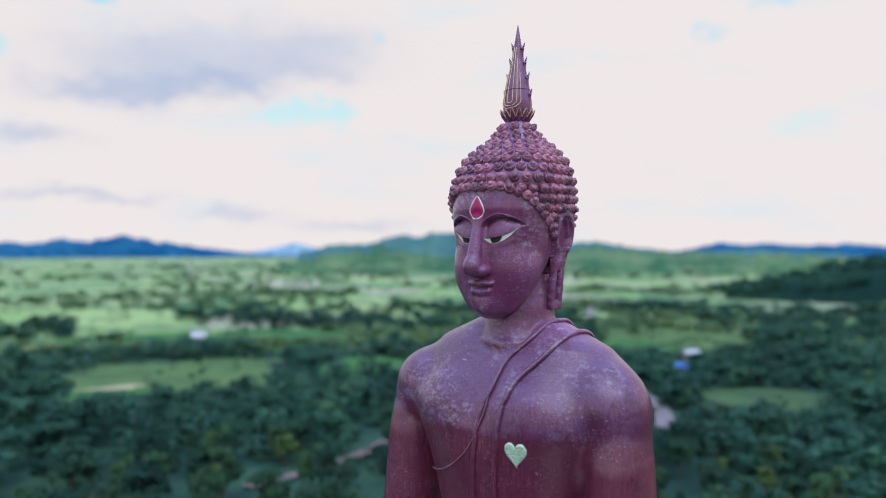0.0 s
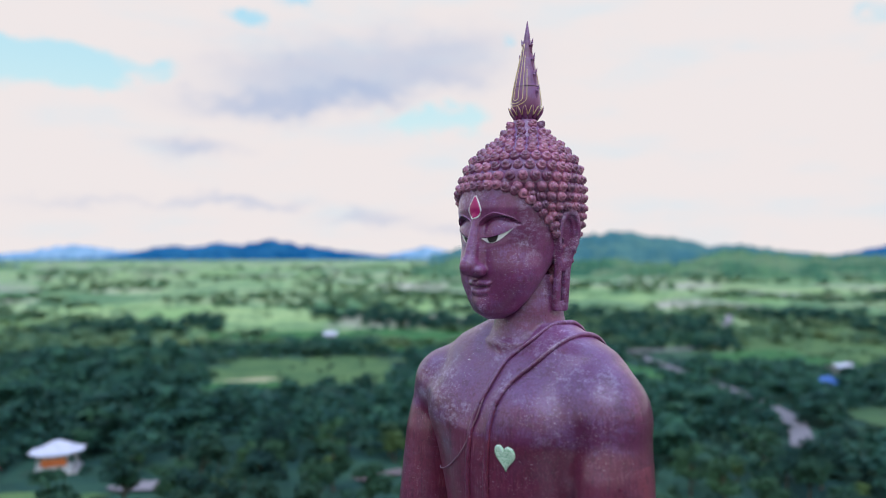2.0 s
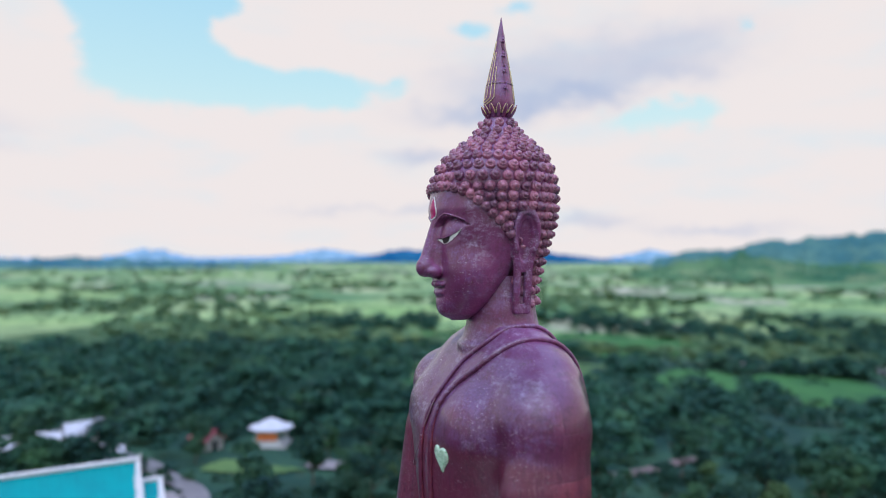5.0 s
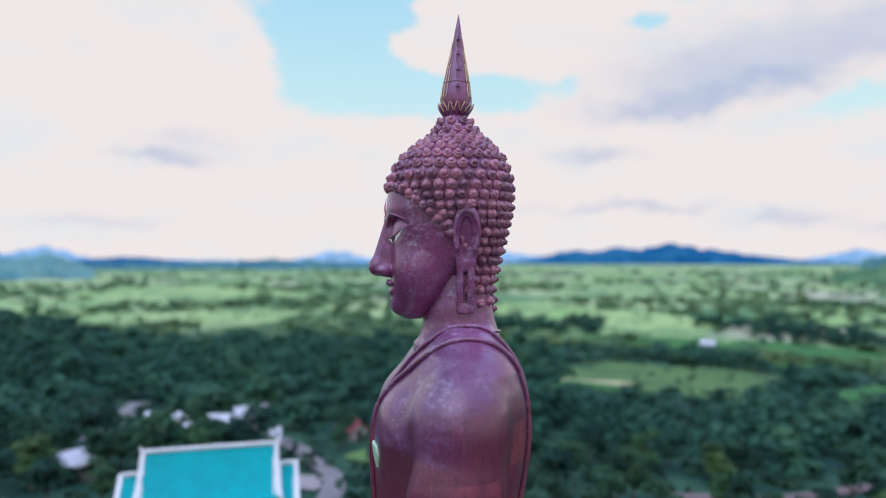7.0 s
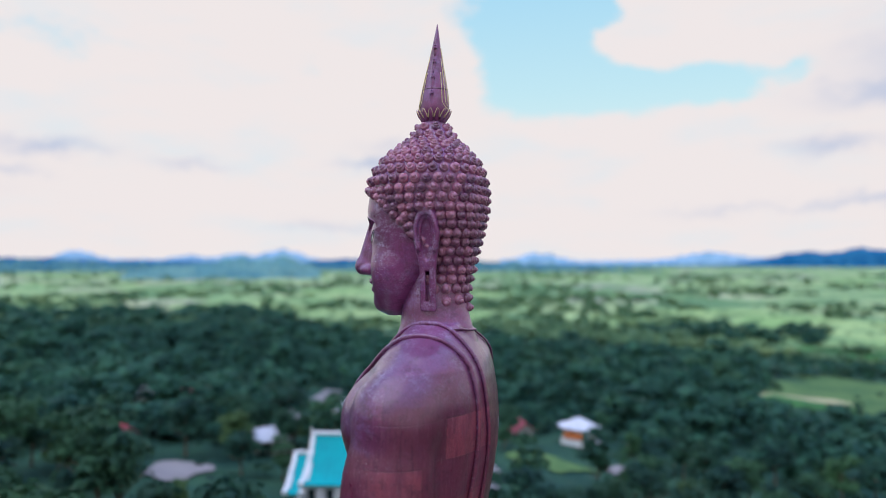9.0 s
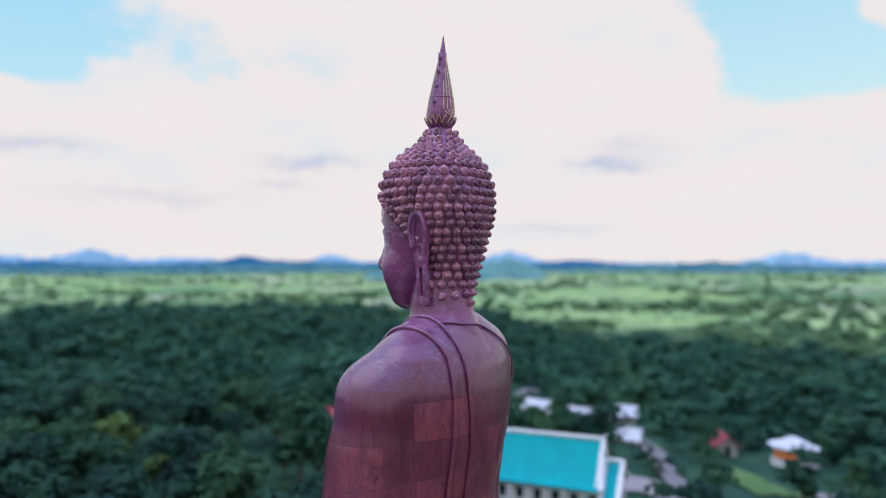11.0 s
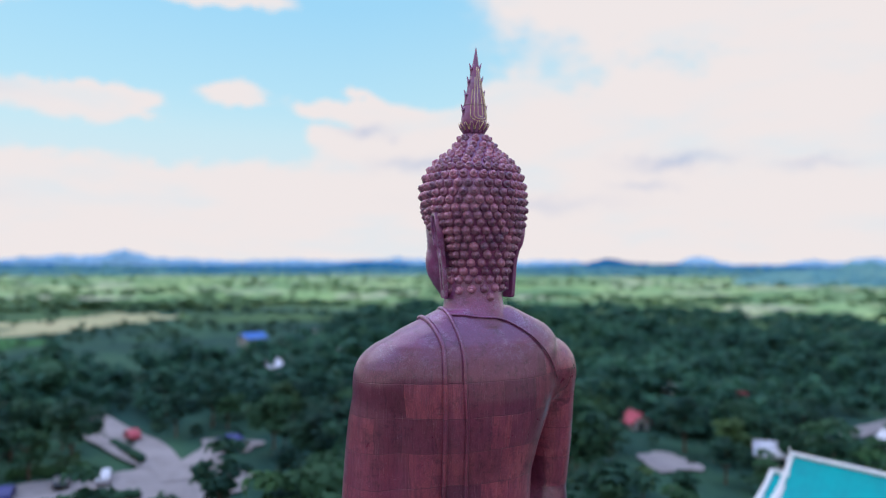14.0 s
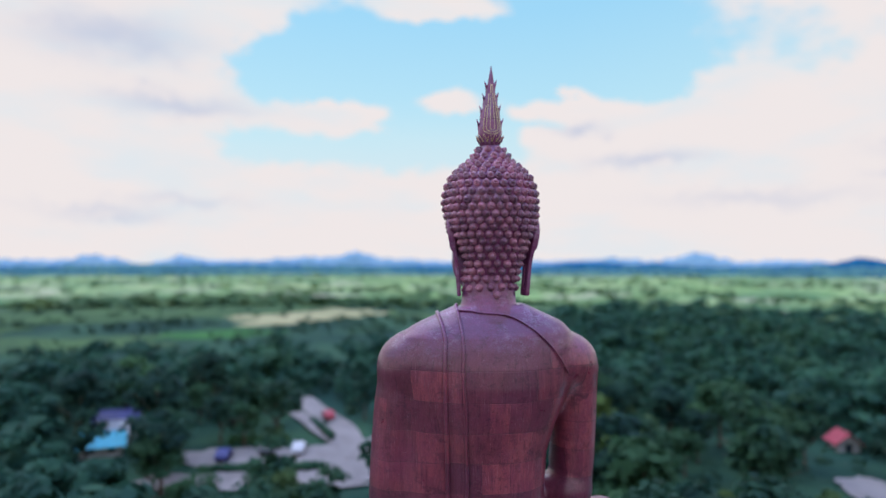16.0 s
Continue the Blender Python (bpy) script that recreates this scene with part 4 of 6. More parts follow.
    # tips of flame down both edges
    for side in (1, -1):
        for z, size in ((41.15, .55), (41.72, .50), (42.25, .44), (42.75, .34)):
            z = z + (.08 if side < 0 else 0)
            path = [axis(z - size) + (side * (rad(z - size) - .04), 0, 0), axis(z - .1) + (side * (rad(z - .1) + .0), 0, 0), axis(z) + (side * (rad(z) + .07), 0, 0), axis(z + .16) + (side * (rad(z) + .13), 0, 0)]
            tube(pile, spline(path, 12), np.interp(np.linspace(0, 1, 12), [0, .45, 1], [.05, .078, .004]), 0, 7)
    # lotus petals round the foot, gold edged
    for k in range(14):
        a = 2 * math.pi * k / 14
        out = np.array((math.cos(a), math.sin(a), 0))
        path = [axis(40.22) + out * .33, axis(40.36) + out * .42, axis(40.52) + out * .53, axis(40.62) + out * .60]
        tube(pile, spline(path, 9), np.interp(np.linspace(0, 1, 9), [0, .5, 1], [.07, .075, .006]), 0, 7)
        side = np.array((-math.sin(a), math.cos(a), 0))
        arch = [axis(40.32) + out * .42 - side * .08, axis(40.46) + out * .50 - side * .06, axis(40.60) + out * .585, axis(40.46) + out * .50 + side * .06, axis(40.32) + out * .42 + side * .08]
        tube(pile, spline(arch, 13), .016, 5, 5)
    # pale gold lines: nested loops that rise up the front and the back
    for ay in (1, -1):
        for ang, z0, z1 in ((.20, 40.80, 42.75), (.52, 40.70, 42.35), (.80, 40.62, 41.85)):
            pts = []
            for t in np.linspace(-1, 1, 41):
                q = min(1.0, abs(t) / .35)
                a = math.copysign(ang * math.sin(q * math.pi / 2), t)
                z = z0 + .32 * ang * (1 - math.cos(q * math.pi / 2)) + (max(0.0, abs(t) - .35) / .65) * (z1 - z0 - .32 * ang)
                r = rad(z) * 1.02
                pts.append(axis(z) + (r * math.sin(a), ay * r * math.cos(a), 0))
            tube(pile, pts, .012, 5, 5)
    # welded ring round the finial
    tube(pile, [axis(41.28) + (rad(41.28) * 1.02 * math.cos(a), rad(41.28) * 1.02 * math.sin(a), 0) for a in np.linspace(0, 2 * math.pi, 33)], .014, 6, 5)

    verts = np.concatenate(pile.v) - (0, 0, SEAT_Z)
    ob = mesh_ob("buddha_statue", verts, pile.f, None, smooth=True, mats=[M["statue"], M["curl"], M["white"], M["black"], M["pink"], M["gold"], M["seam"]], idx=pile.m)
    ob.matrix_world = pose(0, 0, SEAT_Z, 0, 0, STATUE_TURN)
    return tagged(ob, "huge seated statue in weathered maroon paint with curled hair", "statue")


# control points of the folds: over the covered shoulder, down the front and down the back
FOLDS = [
    ([(0, -2.68, 26), (-.03, -2.7, 28.5), (.05, -2.76, 29.75), (.14, -2.6, 30.8), (.34, -2.27, 31.6), (.49, -1.69, 32.46), (.95, -1.2, 33.0), (1.4, .12, 33.48),
      (1.42, .7, 33.35), (1.36, 1.65, 32.2), (1.4, 1.86, 31.0), (1.3, 1.87, 29.5), (1.15, 1.4, 26)], .07, 0),
    ([(.68, -2.6, 26), (.72, -2.66, 28.7), (.81, -2.71, 29.9), (.94, -2.53, 31.2), (1.16, -2, 32), (1.6, -1.45, 32.55), (1.95, -.7, 33.05), (2.12, .4, 33.12),
      (2.02, 1.35, 32.4), (2.08, 1.7, 31.4), (1.98, 1.5, 29), (1.86, 1.1, 26)], .085, 0),
    ([(.34, -2.35, 31.5), (.28, -2.6, 30.9), (0, -2.74, 30.16), (-.38, -2.75, 29.6), (-1.04, -2.63, 29.06), (-1.75, -2.34, 28.75), (-2.3, -2.0, 28.62)], .02, 6),
    ([(1.42, .72, 33.32), (1.0, .92, 33.35), (.3, 1.17, 33.3), (-.6, 1.17, 33.17), (-1.2, 1.33, 32.83), (-1.8, 1.46, 32.35), (-2.4, 1.45, 31.75), (-3.05, 1.27, 30.9)], .04, 0),
]
build_statue()


def build_leaf_emblem():
    """A heart-shaped leaf of green mosaic fixed to the chest."""
    n, rings = 40, 7
    out = []
    for k in range(n):
        a = 2 * math.pi * k / n
        out.append((.0215 * 16 * math.sin(a) ** 3, .0262 * (13 * math.cos(a) - 5 * math.cos(2 * a) - 2 * math.cos(3 * a) - math.cos(4 * a))))
    pts = [(1.46, -3.2, 29.93)]
    for i in range(1, rings + 1):
        pts += [(1.46 + x * i / rings, -3.2, 29.93 + z * i / rings) for x, z in out]
    p = np.array(pts)
    for _ in range(90):
        p[:, 1] += np.clip(body_sdf(*p.T) * .6, -.05, .1)
    back = p.copy()
    p[:, 1] -= .07
    p[-n:, 1] += .03
    m = len(p)
    v = np.vstack([p, back]) - (1.46, -2.6, 29.93)
    f = [(0, 1 + (k + 1) % n, 1 + k) for k in range(n)]
    for i in range(rings - 1):
        o = 1 + i * n
        f += [(o + k, o + (k + 1) % n, o + n + (k + 1) % n, o + n + k) for k in range(n)]
    o = m - n
    f += [(o + k, o + (k + 1) % n, m + o + (k + 1) % n, m + o + k) for k in range(n)]
    g = Mat("green_mosaic", .25, .6)
    vor = g.node("ShaderNodeTexVoronoi")
    vor.inputs["Scale"].default_value = 22
    g.t.links.new(g.coords(), vor.inputs["Vector"])
    g.color(g.mix(g.ramp(vor.outputs["Distance"], .2, .5), g.mix(vor.outputs["Color"], (.03, .32, .10), (.14, .52, .20)), (.55, .75, .58)))
    g.bump(vor.outputs["Distance"], .02)
    ob = mesh_ob("leaf_emblem", v, f, g.m, smooth=True)
    ob.matrix_world = pose(0, 0, 0, 0, 0, STATUE_TURN) @ Matrix.Translation((1.46, -2.6, 29.93))
    return tagged(ob, "heart-shaped green mosaic leaf fixed to the statue's chest", "emblem")


build_leaf_emblem()


def build_pedestal():
    e = new("pedestal")
    z0 = float(ground_z(0, 0)) - .6
    e.matrix_world = pose(0, 0, z0, 0, 0, STATUE_TURN)
    top = SEAT_Z - z0
    for k, (w, d, a, b) in enumerate(((13, 11, 0, 6), (11, 9, 6, 13), (9.4, 7.6, 13, top - 2), (9.0, 7.0, top - 2, top))):
        part("step" if k < 3 else "cushion", box_bm(-w, w, -d - 1.5, d - 2.5, a, b, .25), M["concrete"], e)
    return tagged(e, "stepped grey concrete pedestal under the seated statue", "pedestal")


build_pedestal()

# ---- the land ----
def build_ground():
    radii = np.concatenate([[0, 15, 30], np.geomspace(45, 4700, 70)])
    n = 192
    v, f = [(0, 0, float(ground_z(0, 0)))], []
    for r in radii[1:]:
        for k in range(n):
            a = 2 * math.pi * k / n
            x, y = r * math.cos(a), r * math.sin(a)
            v.append((x, y, float(ground_z(x, y))))
    f += [(0, 1 + k, 1 + (k + 1) % n) for k in range(n)]
    for i in range(len(radii) - 2):
        o = 1 + i * n
        f += [(o + k, o + n + k, o + n + (k + 1) % n, o + (k + 1) % n) for k in range(n)]
    ob = mesh_ob("ground", v, f, M["ground"], smooth=True)
    return tagged(ob, "green rural plain of scrub, fields and bare soil", "ground", "", "structure")


def build_range(name, peaks, radius, mat, label, depth=260, base=-.30, wobble=.08, seed=3):
    """A chain of hills: peaks as degrees left of north, degrees above the horizon, half width."""
    lo, hi = min(p[0] - 2.2 * p[2] for p in peaks), max(p[0] + 2.2 * p[2] for p in peaks)
    n = int((hi - lo) / .1)
    prof = [(-1, 0), (-.6, .45), (-.3, .8), (0, 1.0), (.4, .7), (1, 0)]
    v, f = [], []
    for i in range(n + 1):
        a = lo + (hi - lo) * i / n
        e = sum((p[1] * .92 * math.exp(-abs((a - p[0]) / p[2] / 1.9) ** 1.6)) ** 3 for p in peaks) ** (1 / 3) + .10
        e = e * (1 + wobble * noise.noise(Vector((a * .9, seed, 0)))) + wobble * noise.noise(Vector((a * 1.9, seed, 4))) + .6 * wobble * noise.noise(Vector((a * 4.3, seed, 9)))
        for k, (d, h) in enumerate(prof):
            r = radius + d * depth * (1 + .3 * noise.noise(Vector((a * .5, k, seed))))
            z = 35.4 + radius * (math.tan(math.radians(base)) + math.tan(math.radians(max(e, 0))) * h * (1 + .12 * noise.noise(Vector((a * 1.3, k * 3.1, seed)))) * (1 if d == 0 else .97))
            v.append((-math.sin(math.radians(a)) * r, math.cos(math.radians(a)) * r, z if h else z - 25))
    m = len(prof)
    f = [(i * m + k, (i + 1) * m + k, (i + 1) * m + k + 1, i * m + k + 1) for i in range(n) for k in range(m - 1)]
    ob = mesh_ob(name, v, f, mat, smooth=True)
    return tagged(ob, label, "hills", "", "structure")


build_ground()
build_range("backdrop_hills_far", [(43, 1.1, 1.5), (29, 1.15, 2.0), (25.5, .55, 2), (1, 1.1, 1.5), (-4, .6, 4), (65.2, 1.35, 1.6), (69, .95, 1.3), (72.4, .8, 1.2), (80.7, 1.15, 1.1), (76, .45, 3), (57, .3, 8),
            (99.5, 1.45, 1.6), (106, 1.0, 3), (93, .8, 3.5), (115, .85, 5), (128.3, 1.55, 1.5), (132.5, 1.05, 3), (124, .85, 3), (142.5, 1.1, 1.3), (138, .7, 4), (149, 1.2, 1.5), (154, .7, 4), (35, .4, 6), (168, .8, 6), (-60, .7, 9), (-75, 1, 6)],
            4550, M["hillfar"], "mountains along the horizon, coloured faint blue for haze", 120, wobble=.12)
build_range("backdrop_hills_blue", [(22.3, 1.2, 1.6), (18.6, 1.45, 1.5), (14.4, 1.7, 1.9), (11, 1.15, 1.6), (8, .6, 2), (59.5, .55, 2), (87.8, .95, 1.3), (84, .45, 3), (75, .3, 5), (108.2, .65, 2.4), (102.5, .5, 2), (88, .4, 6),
            (-34.9, 1.0, 1.6), (-38.5, 1.0, 2.2), (-43.6, .85, 2.4), (-50, .7, 5), (120, .3, 9), (140, .4, 8)], 4150, M["hillblue"], "wooded mountain range, coloured dark blue for haze", 160, wobble=.1, seed=8)
build_range("backdrop_hills_green", [(-15.5, 2.55, 2.8), (-11.5, 1.9, 2.4), (-8, 1.75, 2.2), (-20, 1.75, 2.4), (-25.2, 1.2, 2.0), (-3.2, 1.1, 1.8), (-29, .5, 2), (-37, .5, 3)], 2700, M["hillgreen"], "low green wooded hills, tinted blue for haze", 380, wobble=.1, seed=5)
# blue tones of this low rise stand in for haze under the horizon
build_range("backdrop_woods", [(a, .75 + .25 * math.sin(a * .31) + .15 * math.sin(a * .83), 7) for a in range(48, 181, 9)], 2450, M["hillwood"], "low wooded rises far across the plain, tinted blue-green for haze", 260, base=-1.0, wobble=.22, seed=12)
build_range("backdrop_hills_meadow", [(-6.5, 1.9, 3.0), (-2, 1.2, 2), (-15, 1.2, 3), (-25.5, 2.0, 3), (-33, 1.5, 4), (-41, 1.2, 4)], 1500, M["hillmeadow"], "low green hills of meadows and clumps of trees", 420, base=-1.4, wobble=.22, seed=31)
build_range("backdrop_hills_teal", [(65.3, 1.9, 1.5), (69.2, 1.7, 2.0), (73.5, 1.0, 2)], 1650, M["hillhaze"], "low wooded hill across the plain, tinted blue-green for haze", 300, base=-1.3, wobble=.2, seed=44)
hill_near = build_range("backdrop_hill_near", [(-47, 2.9, 3.2), (-52, 2.7, 4), (-42.5, 1.3, 3), (-60, 2.5, 6)], 640, M["hillnear"], "dark wooded rise beyond the fields", 110, base=-3.0, wobble=.16, seed=21)

# ---- fields, yards and roads ----
def field(name, x, y, rx, ry, rot, mat, label, cat, seed=1, lift=.12, wob=.45):
    """A patch of land with a wavy edge that follows the ground."""
    n, rings = 56, 9
    pts = [(0.0, 0.0)]
    for i in range(1, rings + 1):
        for k in range(n):
            a = 2 * math.pi * k / n
            w = 1 + wob * noise.noise(Vector((math.cos(a) * 1.6, math.sin(a) * 1.6, seed))) + wob * .5 * noise.noise(Vector((math.cos(a) * 5, math.sin(a) * 5, seed)))
            sq = (abs(math.cos(a)) ** 3.2 + abs(math.sin(a)) ** 3.2) ** (-1 / 3.2)
            pts.append((rx * w * sq * math.cos(a) * i / rings, ry * w * sq * math.sin(a) * i / rings))
    c, s = math.cos(radians(rot)), math.sin(radians(rot))
    v = []
    for px, py in pts:
        X, Y = x + c * px - s * py, y + s * px + c * py
        v.append((X, Y, float(ground_z(X, Y)) + lift))
    f = [(0, 1 + k, 1 + (k + 1) % n) for k in range(n)]
    for i in range(rings - 1):
        o = 1 + i * n
        f += [(o + k, o + n + k, o + n + (k + 1) % n, o + (k + 1) % n) for k in range(n)]
    return tagged(mesh_ob(name, v, f, mat, smooth=True), label, cat, "", "structure")


def road(name, pts, width, mat, label, lift=.16):
    path = spline([(a, b, 0) for a, b in pts], 14 * len(pts))[:, :2]
    t = np.gradient(path, axis=0)
    t /= np.linalg.norm(t, axis=1)[:, None]
    v, f = [], []
    for i, ((x, y), (tx, ty)) in enumerate(zip(path, t)):
        for s in (-.5, -.2, .2, .5):
            w = width * (1 + .12 * noise.noise(Vector((x * .1, y * .1, s))))
            X, Y = x - ty * w * s, y + tx * w * s
            v.append((X, Y, float(ground_z(X, Y)) + lift - (.04 if abs(s) == .5 else 0)))
    for i in range(len(path) - 1):
        f += [(i * 4 + k, i * 4 + k + 1, i * 4 + 5 + k, i * 4 + 4 + k) for k in range(3)]
    return tagged(mesh_ob(name, v, f, mat, smooth=True), label, "road", "", "structure")


FIELDS = [  # x, y, half sizes, turn, kind
    (-48, 212, 34, 36, 20, "pale"), (-10, 335, 46, 42, 10, "bright"), (17, 224, 17, 26, -8, "bright"), (58, 222, 23, 34, 8, "bright"), (196, 325, 36, 80, -18, "pale"),
    (-182, -178, 42, 19, -16, "tan"), (-64, 182, 10, 5, 30, "tan"), (-36, 240, 26, 5, 15, "pale"), (-122, -162, 22, 9, -30, "bright"), (-70, -185, 42, 15, -32, "rough"), (-140, -235, 70, 26, -28, "rough"), (-30, -230, 50, 20, -20, "rough"), (-225, -130, 34, 14, -50, "rough"),
    (118, 138, 20, 14, 20, "rough"), (-90, 330, 50, 26, 25, "bright"), (60, 330, 34, 24, 0, "pale"), (-230, 250, 60, 40, 40, "rough"),
    (150, 270, 30, 26, 10, "bright"), (-58.5, 69.8, 6.5, 3.4, 8, "pale"), (-62, 172, 12, 7, 20, "bright"),
]
KIND = {"pale": ("pale_green_field", "pale green mown field with worn patches"), "bright": ("bright_green_field", "bright green crop field between dark trees"), "rough": ("rough_pasture", "rough green pasture with scattered darker scrub"), "tan": ("dry_field", "bare dry straw-coloured field beside the woods")}
for k, (x, y, rx, ry, rot, kind) in enumerate(FIELDS):
    field(KIND[kind][0], x, y, rx, ry, rot, M[kind], KIND[kind][1], "field", k * 7 + 1, lift=.12 + .012 * k)
YARDS = [(-37.5, -54.5, 15, 3.4, 127, "car_park", "pale gravel strip of the car park"), (-45.5, -58.5, 13.5, 4.4, 123, "car_park", "pale gravel car park among the trees"),
         (-52.5, -48, 9, 8, 130, "car_park", "pale gravel junction beside the car park"), (-69, -50, 4.4, 3.4, 100, "yard", "bare sandy yard at the edge of the woods"),
         (-83.5, 16.5, 5, 4.2, 20, "yard", "bare sandy yard beside the temple grounds"), (-61, 51, 4.2, 4, 48, "yard", "paved yard at the end of the temple hall"), (-47, 77, 4.5, 2.2, 10, "yard", "bare brown patch in the scrub")]
for k, (x, y, rx, ry, rot, nm, lab) in enumerate(YARDS):
    field(nm, x, y, rx, ry, rot, M["sand"], lab, "yard", k * 5 + 40, lift=.36 + .012 * k, wob=.32)
ROADS = [([(91, 330), (90, 292), (89, 250), (89, 206), (87, 160), (82, 134), (70, 108)], 4.6, "asphalt", "grey country road between the fields"),
         ([(-16, 82), (-6, 89), (2, 97), (10, 110)], 2.6, "soil", "pale dirt track through the scrub"),
         ([(-50, 46), (-58, 56.5), (-65.5, 60), (-74, 64.5), (-83, 67)], 3.4, "asphalt", "curving grey lane beside the temple hall"),
         ([(-104, 44), (-112, 52), (-119, 59), (-128, 68)], 4.4, "asphalt", "grey lane with pale edges through dense trees"),
         ([(-53, -48), (-59, -54.5), (-64.5, -61.5), (-69, -70), (-75, -80)], 4.6, "sand", "sandy lane leading out of the car park"),
         ([(-55, -50), (-58.5, -59), (-63, -67), (-66, -73)], 2.6, "sand", "sandy lane leading out of the car park"),
         ([(-58, -50), (-64, -50.5), (-69, -50)], 4.2, "sand", "sandy lane leading out of the car park"),
         ([(90, 292), (140, 320), (215, 460)], 4.5, "sand", "pale farm track across the plain")]
for k, (pts, w, mat, lab) in enumerate(ROADS):
    road("road", pts, w, M[mat], lab, .46 + .015 * k)

CLEAR = [(-97, 11, 4, 4, 10), (-77, 14, 4, 5, 10)] + [(x, y, max(rx, 3) + 2.0, max(ry, 3) + 2.0, rot) for x, y, rx, ry, rot, _ in FIELDS] + [(x, y, rx + 2.6, ry + 2.6, rot) for x, y, rx, ry, rot, *_ in YARDS]


SITES = []
FIELDS_CLEAR = CLEAR[2:2 + len(FIELDS)]


def is_clear(x, y, pad=0.0, areas=None):
    """True for each place that has no field, yard, road or house on it."""
    ok = np.ones(len(x), bool)
    for cx, cy, rx, ry, rot in areas or CLEAR:
        c, s = math.cos(radians(rot)), math.sin(radians(rot))
        u, v = (c * (x - cx) + s * (y - cy)) / (rx + pad), (-s * (x - cx) + c * (y - cy)) / (ry + pad)
        ok &= (np.abs(u) ** 3 + np.abs(v) ** 3) > 1.0
    for pts, w, *_ in ROADS if areas is None else ():
        for px, py, _z in spline([(a, b, 0) for a, b in pts], 12 * len(pts)):
            ok &= np.hypot(x - px, y - py) > w * .5 + 2.6 + pad
    return ok


# ---- buildings ----
def house(name, x, y, rz, w, d, h, roof, label, rise=1.3, over=.6, windows=2, wall="concrete", group=""):
    """A small gabled building: walls, two roof slopes with a ridge, door and windows."""
    e = empty(name, x, y, rz, float(ground_z(x, y)) - .15)
    b = prism_bm([(-d / 2, 0), (d / 2, 0), (d / 2, h), (0, h + rise * .94), (-d / 2, h)], (-w / 2, w / 2))
    part("wall", b, M[wall], e)
    for s in (1, -1):
        b = bmesh.new()
        y0, y1 = s * (d / 2 + over), 0.0
        z0, z1 = h - rise * over / (d / 2), h + rise
        rows = []
        nx = 9
        for k in range(nx):
            X = -w / 2 - over + (w + 2 * over) * k / (nx - 1)
            q = .03 * (k % 2)
            rows.append([b.verts.new((X, yy, zz + dz + q)) for yy, zz in ((y0, z0), (y1, z1)) for dz in (.05, .17)])
        for r0, r1 in zip(rows, rows[1:]):
            for i, j in ((0, 1), (1, 3), (3, 2), (2, 0)):
                b.faces.new((r0[i], r0[j], r1[j], r1[i]))
        b.faces.new((rows[0][0], rows[0][2], rows[0][3], rows[0][1]))
        b.faces.new((rows[-1][0], rows[-1][1], rows[-1][3], rows[-1][2]))
        bmesh.ops.recalc_face_normals(b, faces=b.faces[:])
        part("roof", b, M[roof], e)
    part("ridge", box_bm(-w / 2 - over, w / 2 + over, -.16, .16, h + rise + .08, h + rise + .28, .05), M[roof], e)
    for s in (1, -1):
        for k in range(windows):
            X = (k + .5) / windows * w - w / 2
            win = part("window", box_bm(X - .5, X + .5, s * d / 2 - .05, s * d / 2 + .04, h * .38, h * .78), M["dark"], e)
            part("sill", box_bm(X - .58, X + .58, s * d / 2, s * d / 2 + .12, h * .33, h * .37), M["trimw"], win)
    part("door", box_bm(w / 2 - .04, w / 2 + .05, -.5, .5, .1, min(2.1, h * .85)), M["dark"], e)
    CLEAR.append((x, y, w / 2 + 1.0, d / 2 + 1.0, rz))
    SITES.append(CLEAR[-1])
    return tagged(e, label, "house", group)


